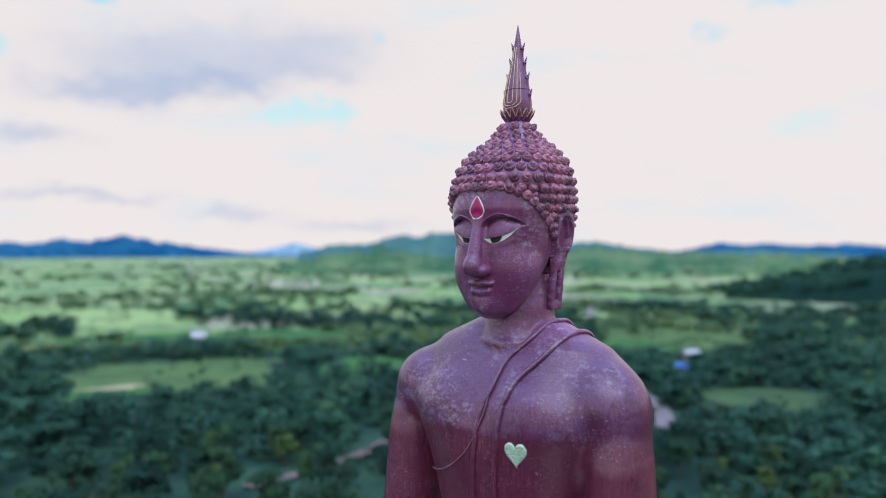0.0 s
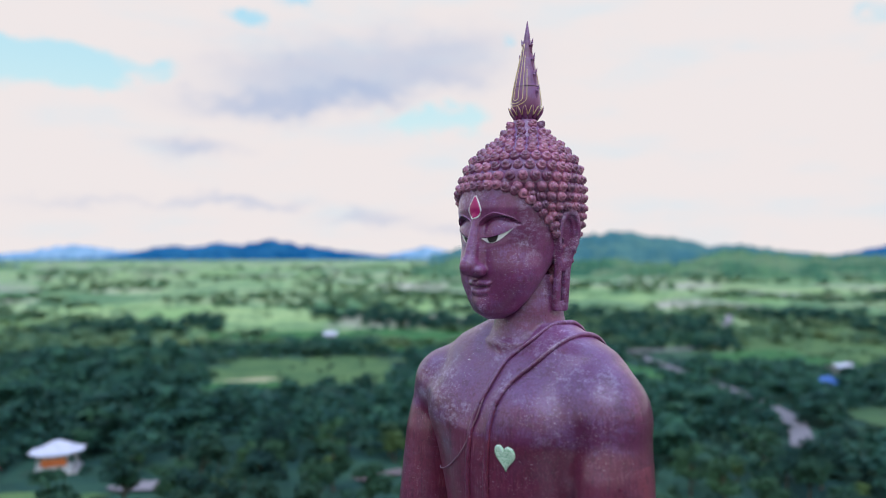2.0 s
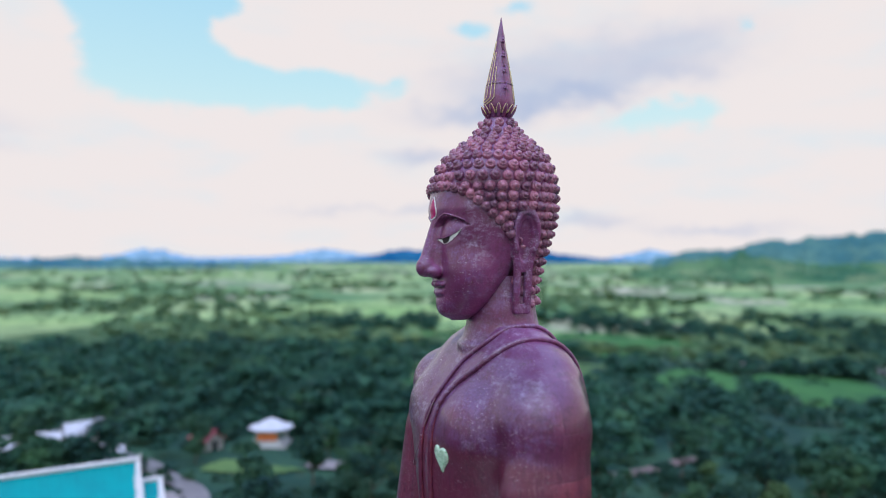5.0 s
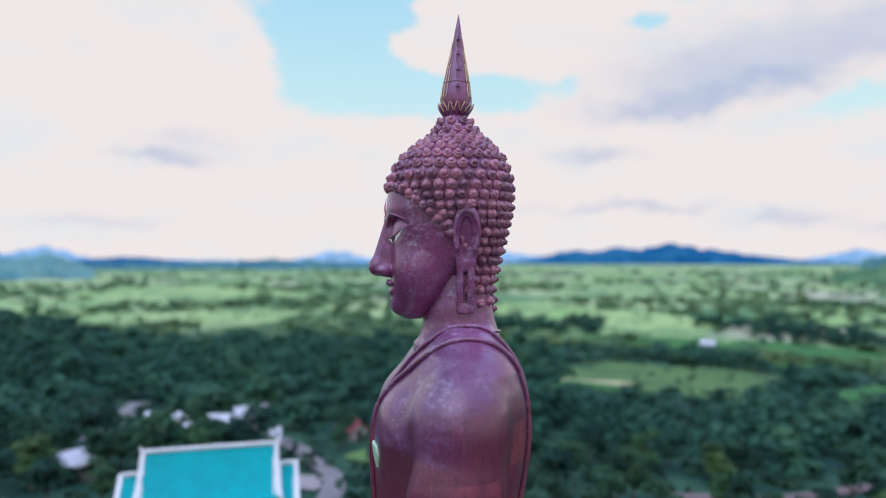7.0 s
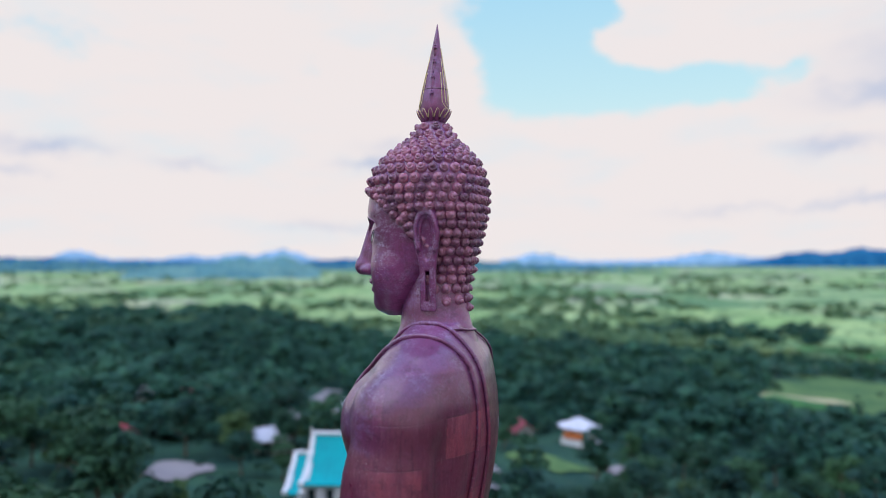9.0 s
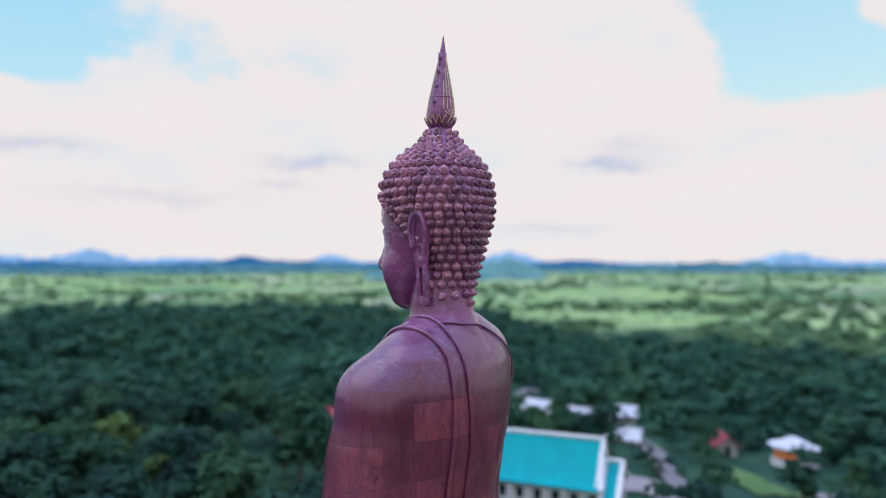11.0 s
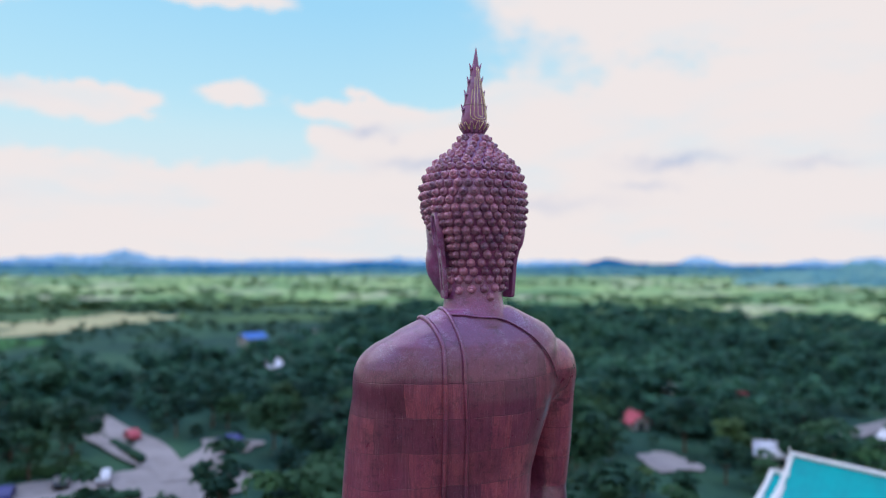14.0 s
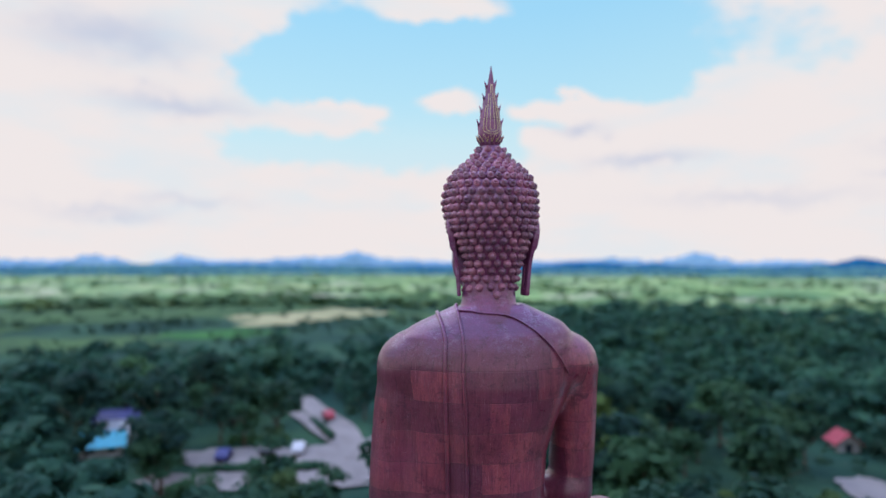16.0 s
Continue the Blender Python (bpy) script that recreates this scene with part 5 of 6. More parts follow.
def temple_hall():
    e = empty("temple_hall", -58.95, 35.1, 48.8, 3.2)
    part("wall", box_bm(-8.6, 8.6, -4.2, 4.2, 0, 3.75), M["wall"], e)
    part("plinth", box_bm(-10.2, 10.2, -5.4, 5.4, -.8, .35, .08), M["concrete"], e)

    def tier(x0, x1, ridge, eave, half, thick=.16, flare=0.0):
        """Two curved slopes of a roof tier as one sheet each, laid in shallow tile ribs."""
        for s in (1, -1):
            b = bmesh.new()
            nx, ny = int((x1 - x0) / .42), 7
            grid = []
            for i in range(nx + 1):
                col = []
                for j in range(ny + 1):
                    t = j / ny
                    yy = s * half * t
                    zz = eave + (ridge - eave) * (1 - t) ** 1.45
                    X = (x0 + (x1 - x0) * i / nx) * (1 + flare * t ** 3)
                    col.append((b.verts.new((X, yy, zz + .035 * (i % 2))), b.verts.new((X, yy, zz - thick))))
                grid.append(col)
            for i in range(nx):
                for j in range(ny):
                    for q in (0, 1):
                        b.faces.new((grid[i][j][q], grid[i + 1][j][q], grid[i + 1][j + 1][q], grid[i][j + 1][q]))
                b.faces.new((grid[i][ny][0], grid[i + 1][ny][0], grid[i + 1][ny][1], grid[i][ny][1]))
            for i in (0, nx):
                for j in range(ny):
                    b.faces.new((grid[i][j][0], grid[i][j + 1][0], grid[i][j + 1][1], grid[i][j][1]))
            bmesh.ops.recalc_face_normals(b, faces=b.faces[:])
            part("roof", b, M["teal"], e, "teal tiled roof slope")
            # white barge boards down both gable edges
            for x in (x0, x1):
                b = bmesh.new()
                rows = []
                for j in range(ny + 1):
                    t = j / ny * 1.05
                    yy, zz = s * half * t, eave + (ridge - eave) * max(0, 1 - t) ** 1.45
                    rows.append([b.verts.new((x * (1 + flare * t ** 3) + dx, yy, zz + dz)) for dx, dz in ((-.28, -.12), (.28, -.12), (.28, .34), (-.28, .34))])
                for r0, r1 in zip(rows, rows[1:]):
                    for i in range(4):
                        b.faces.new((r0[i], r0[(i + 1) % 4], r1[(i + 1) % 4], r1[i]))
                b.faces.new(rows[0])
                b.faces.new(rows[-1][::-1])
                bmesh.ops.recalc_face_normals(b, faces=b.faces[:])
                part("barge_board", b, M["trimw"], e, "white gable board")
        part("ridge_cap", box_bm(x0, x1, -.28, .28, ridge - .1, ridge + .34, .08), M["trimw"], e, "white ridge cap")
        for x in (x0, x1):
            out = 1 if x > 0 else -1
            b = prism_bm([(-half * .96, eave - .1), (half * .96, eave - .1), (half * .45, eave + (ridge - eave) * .42), (0, ridge - .15), (-half * .45, eave + (ridge - eave) * .42)], (x - out * .45, x - out * .2))
            part("gable", b, M["wall"], e)

    tier(-7.95, 7.95, 8.75, 3.6, 5.3, flare=.045)
    tier(-10.4, -8.25, 6.1, 2.5, 5.5)
    tier(8.25, 10.4, 6.1, 2.5, 5.5)
    for x in (-7.95, 7.95):
        pts = spline([(x, 0, 8.9), (x * 1.02, 0, 9.15), (x * 1.045, 0, 9.4), (x * 1.04, 0, 9.65)], 9)
        pile = Pile()
        tube(pile, pts, np.linspace(.2, .03, 9), 0, 7)
        mesh_ob("roof_finial", pile.v[0], pile.f, M["trimw"], e, smooth=True)
    for s in (1, -1):
        for k in range(7):
            x = -7.2 + 2.4 * k
            win = part("window", box_bm(x - .45, x + .45, s * 4.2 - .04, s * 4.2 + .05, 1.2, 2.7), M["dark"], e)
            part("sill", box_bm(x - .6, x + .6, s * 4.2, s * 4.2 + .14, 1.05, 1.18), M["trimw"], win)
        for k in range(8):
            x = -8.4 + 2.4 * k
            b = bmesh.new()
            bmesh.ops.create_cone(b, cap_ends=True, segments=10, radius1=.24, radius2=.2, depth=3.4, matrix=Matrix.Translation((x, s * 4.85, 2.0)))
            part("column", b, M["wall"], e, smooth=False)
    part("door", box_bm(8.58, 8.68, -.9, .9, .35, 3.0), M["dark"], e)
    CLEAR.append((-57.5, 33.5, 13, 11, 48.8))
    CLEAR.append((-50, 29, 14, 12, 48.8))
    return tagged(e, "white temple hall with a teal tiled tiered roof", "temple")


temple_hall()


def pavilion():
    """A broad pale hipped roof on posts with an orange banner beneath."""
    e = empty("pavilion", -64.6, 85.4, 20, scale=.82)
    b = bmesh.new()
    prof = ((4.5, 4.0), (3.2, 4.6), (1.7, 5.4), (.12, 6.0))
    rows = [[b.verts.new((r * math.cos(math.pi * (k + .5) / 4) * (1.15 if i == 0 else 1), r * math.sin(math.pi * (k + .5) / 4) * (1.0), z)) for k in range(8)] for i, (r, z) in enumerate(prof)]
    under = [b.verts.new((v.co.x * .97, v.co.y * .97, v.co.z - .25)) for v in rows[0]]
    for r0, r1 in zip(rows, rows[1:]):
        for k in range(8):
            b.faces.new((r0[k], r0[(k + 1) % 8], r1[(k + 1) % 8], r1[k]))
    for k in range(8):
        b.faces.new((under[k], under[(k + 1) % 8], rows[0][(k + 1) % 8], rows[0][k]))
    b.faces.new(rows[-1])
    b.faces.new(under[::-1])
    part("roof", b, M["whiteroof"], e, "pale octagonal roof")
    for k in range(8):
        a = math.pi * (k + .5) / 4
        bb = bmesh.new()
        bmesh.ops.create_cone(bb, cap_ends=True, segments=8, radius1=.16, radius2=.14, depth=4.0, matrix=Matrix.Translation((3.6 * math.cos(a), 3.4 * math.sin(a), 2.0)))
        part("post", bb, M["wall"], e)
    part("banner", box_bm(-2.2, 2.2, -3.85, -3.75, 1.75, 3.3, .02), M["orange"], e, "orange cloth banner")
    part("floor", box_bm(-4.0, 4.0, -3.9, 3.9, -.4, .2, .05), M["concrete"], e)
    part("low_wall", box_bm(-3.0, 3.0, -3.72, -3.5, .2, 1.9, .03), M["trimw"], e)
    CLEAR.append((-64.5, 85, 8, 8, 0))
    CLEAR.append((-56, 71, 17, 8, -58.5))
    return tagged(e, "octagonal pavilion with a pale roof and orange banner", "pavilion")


pavilion()
HOUSES = [  # name, x, y, turn, width, depth, height, roof, label
    ("shed", -103, 57.5, 30, 6, 3.6, 2.2, "whiteroof", "low shed with a pale metal roof among trees"),
    ("shed", -95.5, 62, 40, 7.5, 4, 2.2, "whiteroof", "low shed with a pale metal roof among trees"),
    ("shed", -96, 72.5, 60, 5.5, 3.6, 2.2, "whiteroof", "low shed with a pale metal roof among trees"),
    ("shed", -82.5, 64.6, 45, 4.4, 2.8, 1.3, "whiteroof", "low shed with a pale metal roof beside the lane"),
    ("house", -121, -70, -20, 5, 4, 2.6, "whiteroof", "white house with a pale roof deep in the trees"),
    ("house", -129, 24, 20, 7, 6, 3, "whiteroof", "white house with a pale roof deep in the trees"),
    ("house", -128, 35, 60, 7, 4.6, 2.6, "redroof", "house with a red roof deep in the trees"),
    ("house", -104, 13.5, 25, 3.6, 3.4, 1.7, "redroof", "house with a red roof deep in the trees"),
    ("house", -73, 78, -20, 4.5, 3.4, 2.2, "redroof", "small house with a red roof near the pavilion"),
    ("house", -87, 33, 80, 5, 4.5, 2.8, "whiteroof", "small white hut beside the temple yard"),
    ("house", -161, -96, -30, 6.5, 5, 2.6, "blueroof", "long house with a bright blue roof"),
    ("house", -178, -82, 10, 8, 5, 2.6, "whiteroof", "long pale farm building among dark trees"),
    ("house", -40, -87, -35, 6, 4.6, 2.8, "indigo", "small house with an indigo roof by the car park"),
    ("shed", -37, -82.5, -35, 4, 3, 2.4, "whiteroof", "low shed with a pale metal roof by the car park"),
    ("shed", -33.2, -80, -35, 5.5, 3, 2.0, "cyan", "low shed with a bright cyan sheet roof"),
    ("house", 31, 268, 20, 7.5, 5, 2.8, "whiteroof", "white farmhouse beside a bright green field"),
    ("house", 118, 184, 30, 10, 6, 3, "blueroof", "long house with a bright blue roof"),
    ("shed", -5.7, 156, 15, 9, 4, 2.2, "greyblue", "low shed with a dull grey-blue roof in the scrub"),
    ("house", -60, 330, 0, 6, 4.5, 2.6, "whiteroof", "white farmhouse beside a bright green field"),
    ("house", -150, -60, 10, 9, 6, 3, "whiteroof", "white house with a pale roof deep in the trees"),
    ("house", 150, 225, 20, 8, 6, 3, "whiteroof", "white farmhouse beside a bright green field"),
]
for nm, x, y, rz, w, d, h, roof, lab in HOUSES:
    house(nm, x, y, rz, w, d, h, roof, lab)


# ---- cars in the car park ----
def car_proto(x, y, rz, mat, label):
    e = empty("car", x, y, rz, float(ground_z(x, y)) + .42)
    b = prism_bm([(-2.1, .32), (2.1, .32), (2.12, .75), (1.2, .92), (.55, 1.42), (-1.1, 1.45), (-1.95, .98), (-2.12, .8)], (-.85, -.8, .8, .85))
    bmesh.ops.rotate(b, verts=b.verts[:], cent=(0, 0, 0), matrix=Matrix.Rotation(radians(90), 3, "Z"))
    part("body", b, mat, e)
    for s in (1, -1):
        b = box_bm(-1.0, .55, s * .86 - .012, s * .86 + .012, .98, 1.34)
        part("window", b, M["dark"], e)
        for X in (-1.3, 1.3):
            b = bmesh.new()
            bmesh.ops.create_cone(b, cap_ends=True, segments=14, radius1=.33, radius2=.33, depth=.22, matrix=Matrix.Translation((X, s * .78, .33)) @ Matrix.Rotation(radians(90), 4, "X"))
            part("wheel", b, M["black"], e)
    return tagged(e, label, "car", "cars in the car park")


for x, y, rz, mat, lab in ((-41.5, -63.5, 35, "indigo", "dark blue car parked on pale gravel"), (-66.5, -65.5, 50, "redroof", "red car parked beside the sandy lane"), (-50, -57, 35, "whiteroof", "white car parked on pale gravel"),
                           (-47, -60.5, 35, "dark", "dark grey car parked on pale gravel"), (-69, -50, 80, "indigo", "dark blue car parked in the sandy yard")):
    car_proto(x, y, rz, M[mat], lab)
# hedges that divide the car park
for x, y, w, rot in ((-41.5, -55.8, 17, 127), (-60.5, -61.5, 12, 56), (-50, -65.5, 9, 123), (-54.5, -46, 3.5, 40)):
    pile = Pile()
    rng = np.random.RandomState(int(-x))
    path = np.array([(t * w, rng.uniform(-.15, .15), .55 + rng.uniform(-.12, .12)) for t in np.linspace(-.5, .5, 26)])
    tube(pile, path, .6 + rng.uniform(-.15, .15, 26), 0, 9)
    h = mesh_ob("hedge", pile.v[0] + rng.uniform(-.12, .12, pile.v[0].shape), pile.f, M["leafB"])
    h.matrix_world = pose(x, y, float(ground_z(x, y)) + .2, 0, 0, rot)
    tagged(h, "clipped green hedge dividing the gravel car park", "hedge")


# ---- trees ----
def leaf_quads(rng, centres, radii, per, size):
    """Leaves scattered in clumps: four-cornered blades, folded a little."""
    v = np.empty((len(centres) * per, 4, 3))
    k = 0
    for c, r in zip(centres, radii):
        d = rng.normal(size=(per, 3))
        d /= np.linalg.norm(d, axis=1)[:, None]
        d[:, 2] = np.abs(d[:, 2]) * 1.0 - .25 * (rng.rand(per) < .5)
        p = np.asarray(c) + d * (np.asarray(r) * (rng.uniform(.50, 1.14, (per, 1))))
        nrm = d * 1.2 + rng.normal(scale=.35, size=(per, 3)) + (0, 0, .55)
        nrm /= np.linalg.norm(nrm, axis=1)[:, None]
        a = np.cross(nrm, rng.normal(size=(per, 3)))
        a /= np.linalg.norm(a, axis=1)[:, None]
        b = np.cross(nrm, a)
        s = size * rng.uniform(.7, 1.35, (per, 1))
        v[k:k + per] = np.stack([p - a * s, p - b * s * .6 + nrm * s * .12, p + a * s, p + b * s * .6 + nrm * s * .12], 1)
        k += per
    return v


def quads_mesh(name, v, mat):
    n = len(v)
    me = bpy.data.meshes.new(name)
    me.vertices.add(n * 4)
    me.vertices.foreach_set("co", np.ascontiguousarray(v, np.float32).ravel())
    me.loops.add(n * 4)
    me.loops.foreach_set("vertex_index", np.arange(n * 4, dtype=np.int32))
    me.polygons.add(n)
    me.polygons.foreach_set("loop_start", np.arange(0, n * 4, 4, dtype=np.int32))
    me.polygons.foreach_set("loop_total", np.full(n, 4, np.int32))
    me.materials.append(mat)
    me.update(calc_edges=True)
    return me


def crown_clumps(rng, n, R, H, z0):
    c, r = [], []
    for i in range(n):
        a, q = rng.uniform(0, 6.283), math.sqrt(rng.uniform(0.02, 1)) * .68
        up = rng.uniform(0, 1)
        w = math.sin(math.pi * (.15 + .75 * up)) ** .7
        c.append((R * q * w * math.cos(a), R * q * w * math.sin(a), z0 + H * up * .85))
        s = rng.uniform(.30, .46) * R
        r.append((s, s, s * .72))
    return c, r


def tree_proto(seed, R, H, trunk_h, mat, label, per=44, leaf=.42):
    rng = np.random.RandomState(seed)
    e = new("tree")
    pile = Pile()
    lean = rng.uniform(-.25, .25, 2)
    top = np.array((lean[0], lean[1], trunk_h + H * .45))
    tube(pile, spline([(0, 0, -.4), (lean[0] * .3, lean[1] * .3, trunk_h * .5), top], 8), np.linspace(.24, .07, 8), 0, 6)
    for k in range(5):
        a = 2 * math.pi * k / 5 + rng.uniform(-.4, .4)
        z = trunk_h * rng.uniform(.7, 1.0)
        tip = np.array((R * .62 * math.cos(a), R * .62 * math.sin(a), z + H * rng.uniform(.25, .55)))
        tube(pile, spline([(lean[0] * .5, lean[1] * .5, z), tip * (.5, .5, 1) - (0, 0, H * .15), tip], 7), np.linspace(.11, .025, 7), 0, 4)
    mesh_ob("trunk", np.concatenate(pile.v), pile.f, M["bark"], e, smooth=True)
    c, r = crown_clumps(rng, 15, R, H, trunk_h + .2)
    crown = new("crown", quads_mesh("crown", leaf_quads(rng, c, r, per, leaf), mat))
    crown.parent = e
    return tagged(e, label, "tree", "trees round the temple")


PROTOS = [tree_proto(1, 3.4, 4.6, 3.0, M["leafA"], "broad dark green tree with a dense crown"), tree_proto(2, 2.7, 4.2, 2.6, M["leafB"], "rounded mid-green tree in the wood"),
          tree_proto(3, 3.9, 5.2, 3.4, M["leafA"], "tall dark green tree with spreading limbs"), tree_proto(4, 2.3, 3.4, 1.8, M["leafC"], "small yellowish-green tree with a loose crown"),
          tree_proto(5, 3.0, 5.6, 3.2, M["leafB"], "upright mid-green tree in the wood")]


def woods():
    rng = np.random.RandomState(11)
    g = np.arange(-640, 640, 6.6)
    X, Y = np.meshgrid(g, g)
    X, Y = X.ravel() + rng.uniform(-2.8, 2.8, X.size), Y.ravel() + rng.uniform(-2.8, 2.8, X.size)
    R = np.hypot(X, Y)
    yaw = np.degrees(np.arctan2(-X, Y))
    seen = (yaw > -62) | (yaw < -178)
    keep = (R > 34) & (R < 600) & ((R < 235) | (rng.rand(X.size) < .55)) & (seen | (rng.rand(X.size) < .22))
    X, Y, R, yaw = X[keep], Y[keep], R[keep], yaw[keep]
    # glades and meadows left open by a slow swell, larger on the plain to the north-east
    open_ = np.array([noise.noise(Vector((x * .011, y * .011, 3.3))) + (.55 - .38 * float(smooth01(q, 220, 330))) * noise.noise(Vector((x * .035, y * .035, 1.7))) for x, y, q in zip(X, Y, R)])
    lim = .36 - .28 * smooth01(R, 150, 420) * (yaw < 70) + .3 * smooth01(yaw, 38, 55) + .4 * smooth01(-yaw, 31, 36)
    keep = (open_ < lim) & is_clear(X, Y) & is_clear(X, Y, 0, [(-61.5, 80.5, 11, 7.5, 127)])
    # trees on the near side of a house or a field are thinned out
    for d in (4, 7):
        keep &= (R > 125) | is_clear(X * (1 + d / R), Y * (1 + d / R), -2.2)
    for d in (5, 10):
        keep &= (R > 125) | is_clear(X * (1 + d / R), Y * (1 + d / R), -.8, SITES)
    for d in (9, 18, 27):
        k = 1 + d / R
        keep &= (R < 110) | (R > 380) | is_clear(X * k, Y * k, -3.0, FIELDS_CLEAR) | (rng.rand(len(R)) < .12)
    edge = np.interp(yaw, [-60, 0, 22, 34, 44, 50, 57, 62, 68, 75, 100, 107, 112, 119, 150, 165], [520, 480, 440, 390, 300, 262, 258, 290, 430, 410, 370, 300, 240, 160, 145, 170]) + np.array([26 * noise.noise(Vector((w * .09, 0, 5))) for w in yaw])
    keep &= R < np.minimum(edge, 560)
    X, Y, R = X[keep], Y[keep], R[keep]
    order = np.argsort(R + 400 * ~((yaw[keep] > -50) & (yaw[keep] < 160)))
    near = order[:280]
    for i in near:
        k = rng.choice(5, p=[.3, .25, .20, .12, .13])
        s = (.80 + .90 * rng.rand() ** 1.5) * (.70 if math.atan2(-X[i], Y[i]) < .87 else 1.0)   # scrubby growth to the north
        copy_thing(PROTOS[k], pose(X[i], Y[i], float(ground_z(X[i], Y[i])) - .1, 0, 0, rng.uniform(0, 360)) @ Matrix.Scale(s, 4))
    for x, y, k, s in ((-28.5, -60, 2, 1.35), (-26.5, -58.5, 0, 1.15), (-31.5, -64.5, 0, 1.3), (-35.5, -68, 1, 1.2), (-48, -66.5, 1, 1.0)):
        copy_thing(PROTOS[k], pose(x, y, float(ground_z(x, y)) - .1, 0, 0, 40 * k + x) @ Matrix.Scale(s, 4))
    rest = order[280:]
    base = []
    for s in range(8):
        q = np.random.RandomState(60 + s)
        c, r = crown_clumps(q, 9, 3.6, 5.0, 2.2)
        base.append(leaf_quads(q, c, r, 17, .74))
    out = []
    for i in rest:
        a, s = rng.uniform(0, 6.283), (.75 + .9 * rng.rand() ** 1.8) * (1.45 if R[i] > 235 else 1.12)
        c, sn = math.cos(a) * s, math.sin(a) * s
        b = base[rng.randint(8)]
        w = np.stack([b[..., 0] * c - b[..., 1] * sn + X[i], b[..., 0] * sn + b[..., 1] * c + Y[i], b[..., 2] * s * rng.uniform(.62, .95) * (.62 if R[i] > 235 else .9) + ground_z(X[i], Y[i]) - .5], -1)
        out.append(w)
    ob = new("woodland", quads_mesh("woodland", np.concatenate(out), M["forest"]))
    tagged(ob, "dense dark green woodland canopy over the plain", "woodland", "", "stuff")
    return len(rest)


woods()


def scrub():
    """Low bushes between the trees and along the edges of the clearings."""
    rng = np.random.RandomState(23)
    n = 6000
    r, w = np.sqrt(rng.uniform(36 ** 2, 300 ** 2, n)), np.radians(rng.uniform(-55, 160, n))
    X, Y = -r * np.sin(w), r * np.cos(w)
    ok = is_clear(X, Y, -3.2) | (is_clear(X, Y, -3.2, CLEAR[:2] + CLEAR[2 + len(FIELDS):]) & (rng.rand(n) < .16))
    dens = np.array([noise.noise(Vector((x * .05, y * .05, 8.1))) for x, y in zip(X, Y)])
    ok &= dens > -.12
    base = []
    for s in range(5):
        q = np.random.RandomState(140 + s)
        c, rr = crown_clumps(q, 5, 1.5, 1.3, .1)
        base.append(leaf_quads(q, c, rr, 8, .34))
    out = []
    for x, y in zip(X[ok], Y[ok]):
        a, s = rng.uniform(0, 6.283), rng.uniform(.6, 1.8)
        c, sn = math.cos(a) * s, math.sin(a) * s
        b = base[rng.randint(5)]
        out.append(np.stack([b[..., 0] * c - b[..., 1] * sn + x, b[..., 0] * sn + b[..., 1] * c + y, b[..., 2] * s + ground_z(x, y)], -1))
    ob = new("scrub", quads_mesh("scrub", np.concatenate(out), M["scrub"]))
    tagged(ob, "low green bushes and scrub between the trees", "bushes", "", "stuff")


scrub()


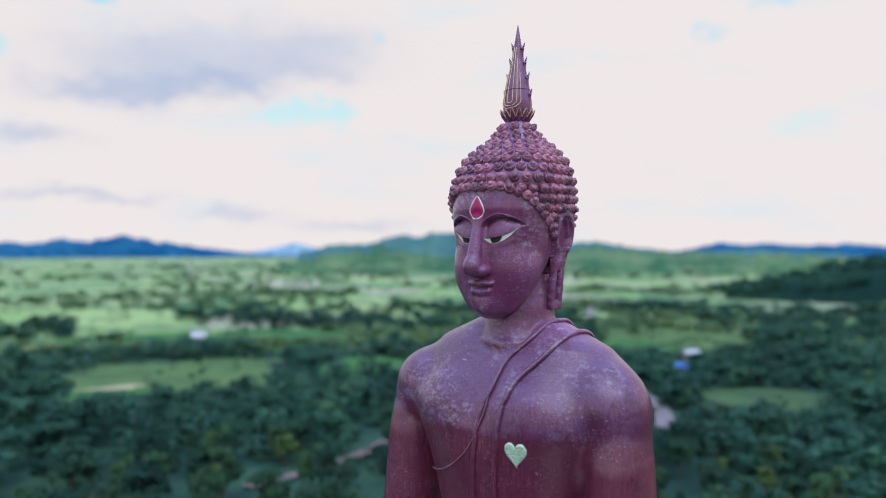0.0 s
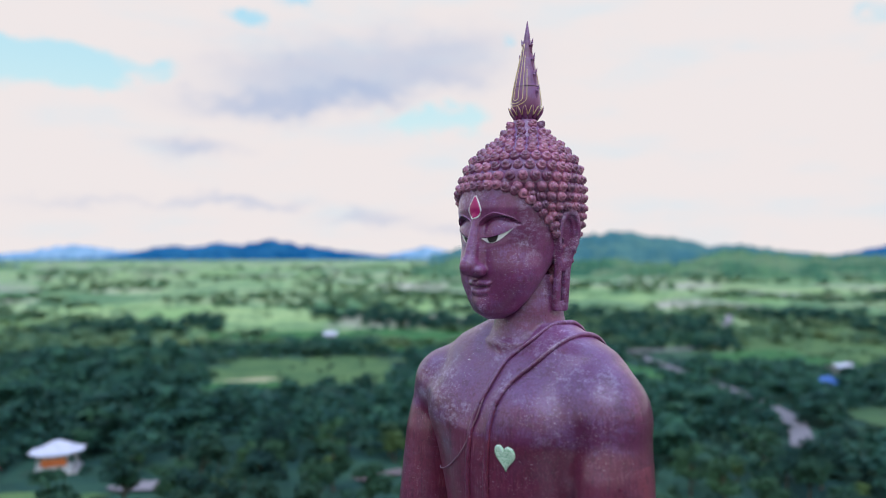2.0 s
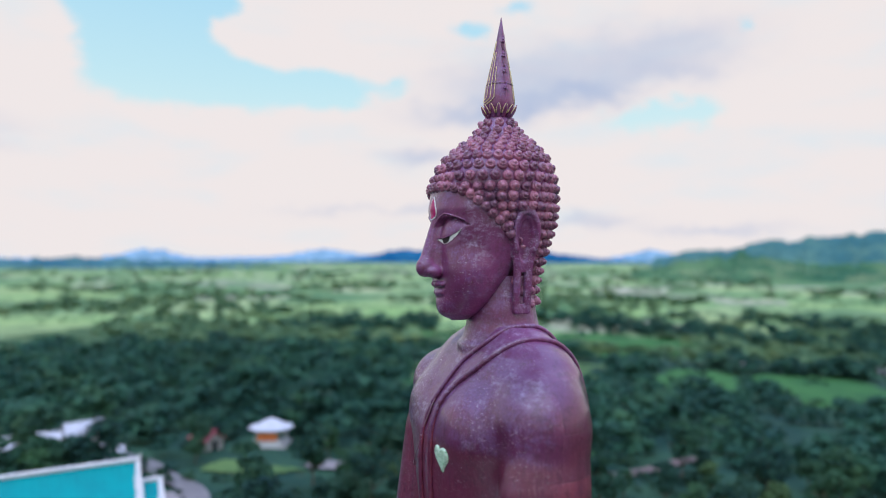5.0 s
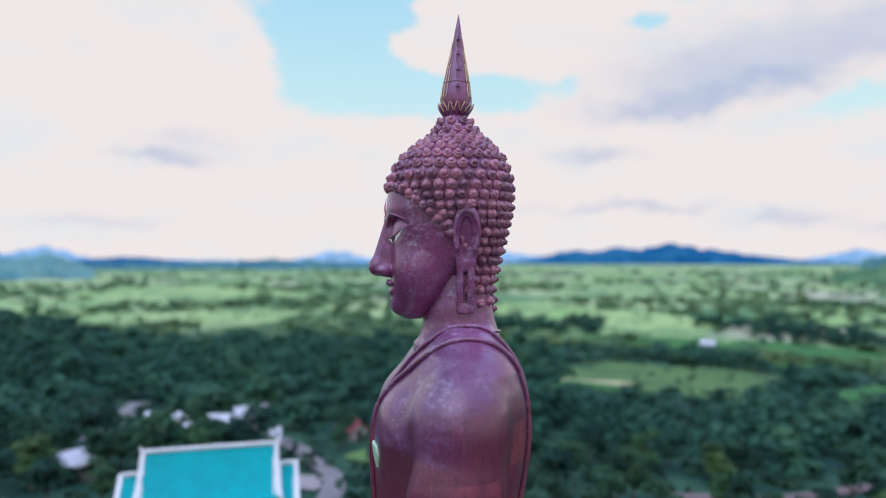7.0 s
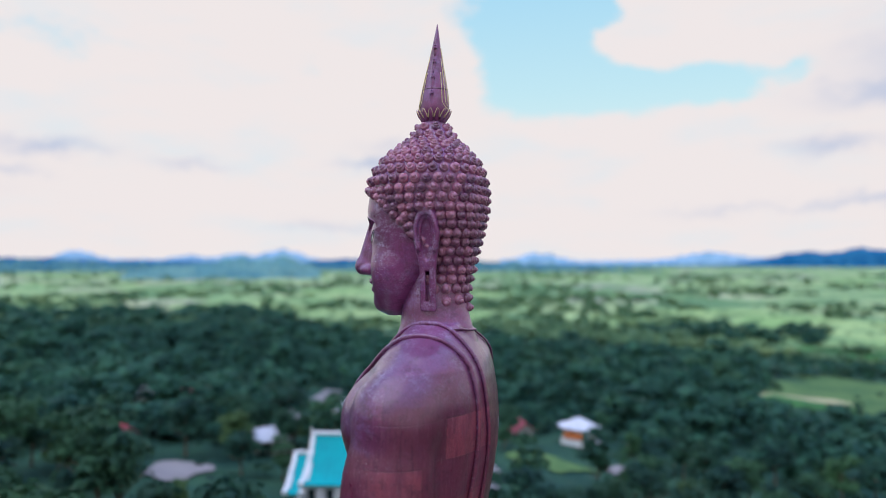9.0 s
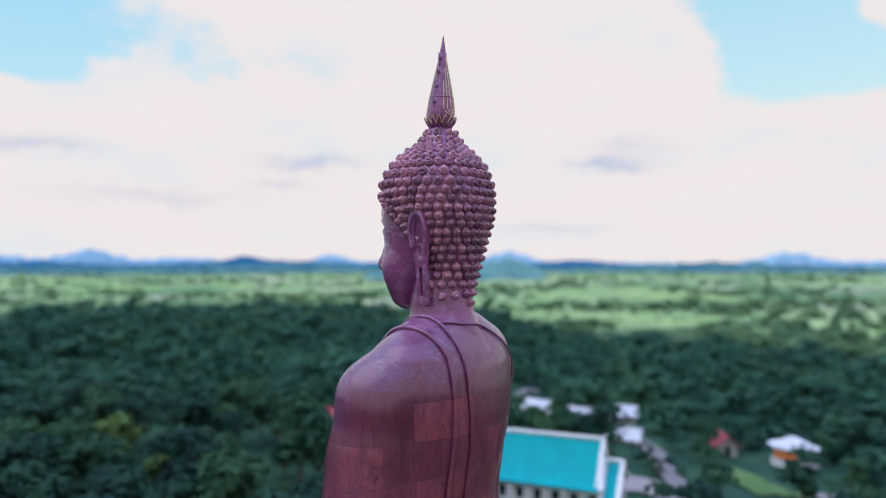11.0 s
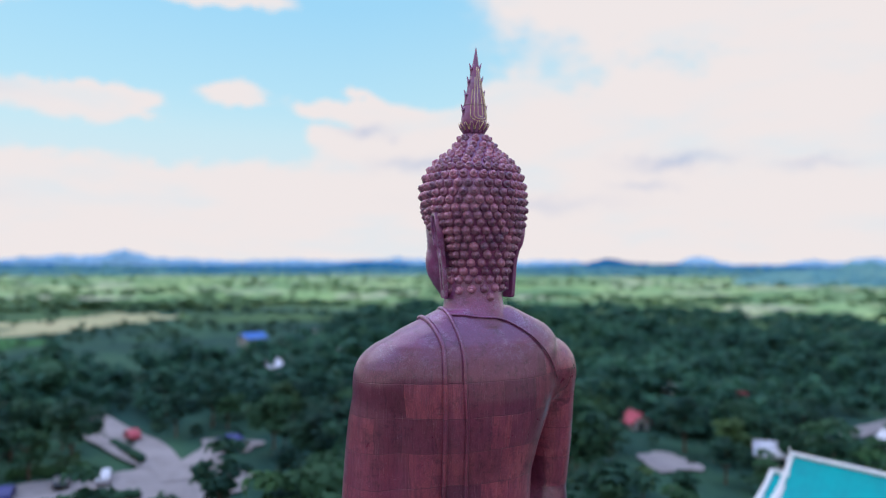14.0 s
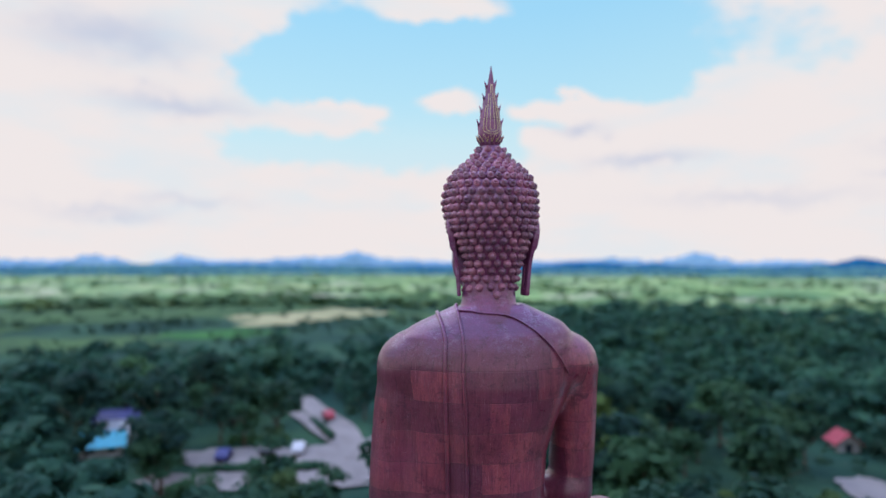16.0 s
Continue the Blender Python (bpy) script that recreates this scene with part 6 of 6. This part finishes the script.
def far_trees():
    """Lines and clumps of trees between the fields of the plain."""
    rng = np.random.RandomState(5)
    out = []
    q = np.random.RandomState(91)
    base = []
    for s in range(5):
        c, r = crown_clumps(q, 5, 5.0, 6.0, 1.5)
        base.append(leaf_quads(q, c, r, 5, 2.3))
    n, dark = 0, []
    while n < 5600:
        r = 300 * math.exp(rng.uniform(0, 1) ** 1.25 * math.log(2300 / 300))
        w = rng.uniform(-65, 175)
        x, y = -r * math.sin(radians(w)), r * math.cos(radians(w))
        if noise.noise(Vector((x * .006, y * .006, 2))) + .5 * noise.noise(Vector((x * .022, y * .022, 7))) < .02:
            continue
        n += 1
        a, s = rng.uniform(0, 6.283), rng.uniform(.3, .85) * (1 + r / 2600)
        c, sn = math.cos(a) * s, math.sin(a) * s
        b = base[rng.randint(5)]
        out.append(np.stack([1.7 * (b[..., 0] * c - b[..., 1] * sn) + x, 1.7 * (b[..., 0] * sn + b[..., 1] * c) + y, .72 * b[..., 2] * s + ground_z(x, y) - .6], -1))
    # low bushes that roughen the near fields of the plain
    for _ in range(4800):
        r, w = rng.uniform(270, 720), rng.uniform(-65, 175)
        x, y = -r * math.sin(radians(w)), r * math.cos(radians(w))
        if noise.noise(Vector((x * .012, y * .012, 5))) + .6 * noise.noise(Vector((x * .04, y * .04, 9))) < -.12:
            continue
        a, s = rng.uniform(0, 6.283), rng.uniform(.15, .42)
        c, sn = math.cos(a) * s, math.sin(a) * s
        b = base[rng.randint(5)]
        out.append(np.stack([1.5 * (b[..., 0] * c - b[..., 1] * sn) + x, 1.5 * (b[..., 0] * sn + b[..., 1] * c) + y, .6 * b[..., 2] * s + ground_z(x, y) - .3], -1))
    # crowns along the dark rise
    mesh = hill_near.data
    for i in rng.choice(len(mesh.vertices), 900):
        x, y, z = mesh.vertices[int(i)].co
        if z < 0:
            continue
        a, s = rng.uniform(0, 6.283), rng.uniform(.4, .95)
        c, sn = math.cos(a) * s, math.sin(a) * s
        b = base[rng.randint(5)]
        out.append(np.stack([b[..., 0] * c - b[..., 1] * sn + x + rng.uniform(-8, 8), b[..., 0] * sn + b[..., 1] * c + y + rng.uniform(-8, 8), b[..., 2] * s + z - 2.5], -1))
        dark.append(len(out) - 1)
    me = quads_mesh("hill_woodland", np.concatenate([out[i] for i in dark]), M["forest"])
    tagged(new("hill_woodland", me), "dark tree crowns along the wooded rise", "woodland", "", "stuff")
    out = [w for i, w in enumerate(out) if i not in set(dark)]
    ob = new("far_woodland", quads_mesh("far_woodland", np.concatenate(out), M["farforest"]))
    tagged(ob, "scattered tree lines between pale fields on the plain, leaves paled for haze", "woodland", "", "stuff")


far_trees()
for p in PROTOS:
    for o in list(p.children):
        bpy.data.objects.remove(o)
    bpy.data.objects.remove(p)
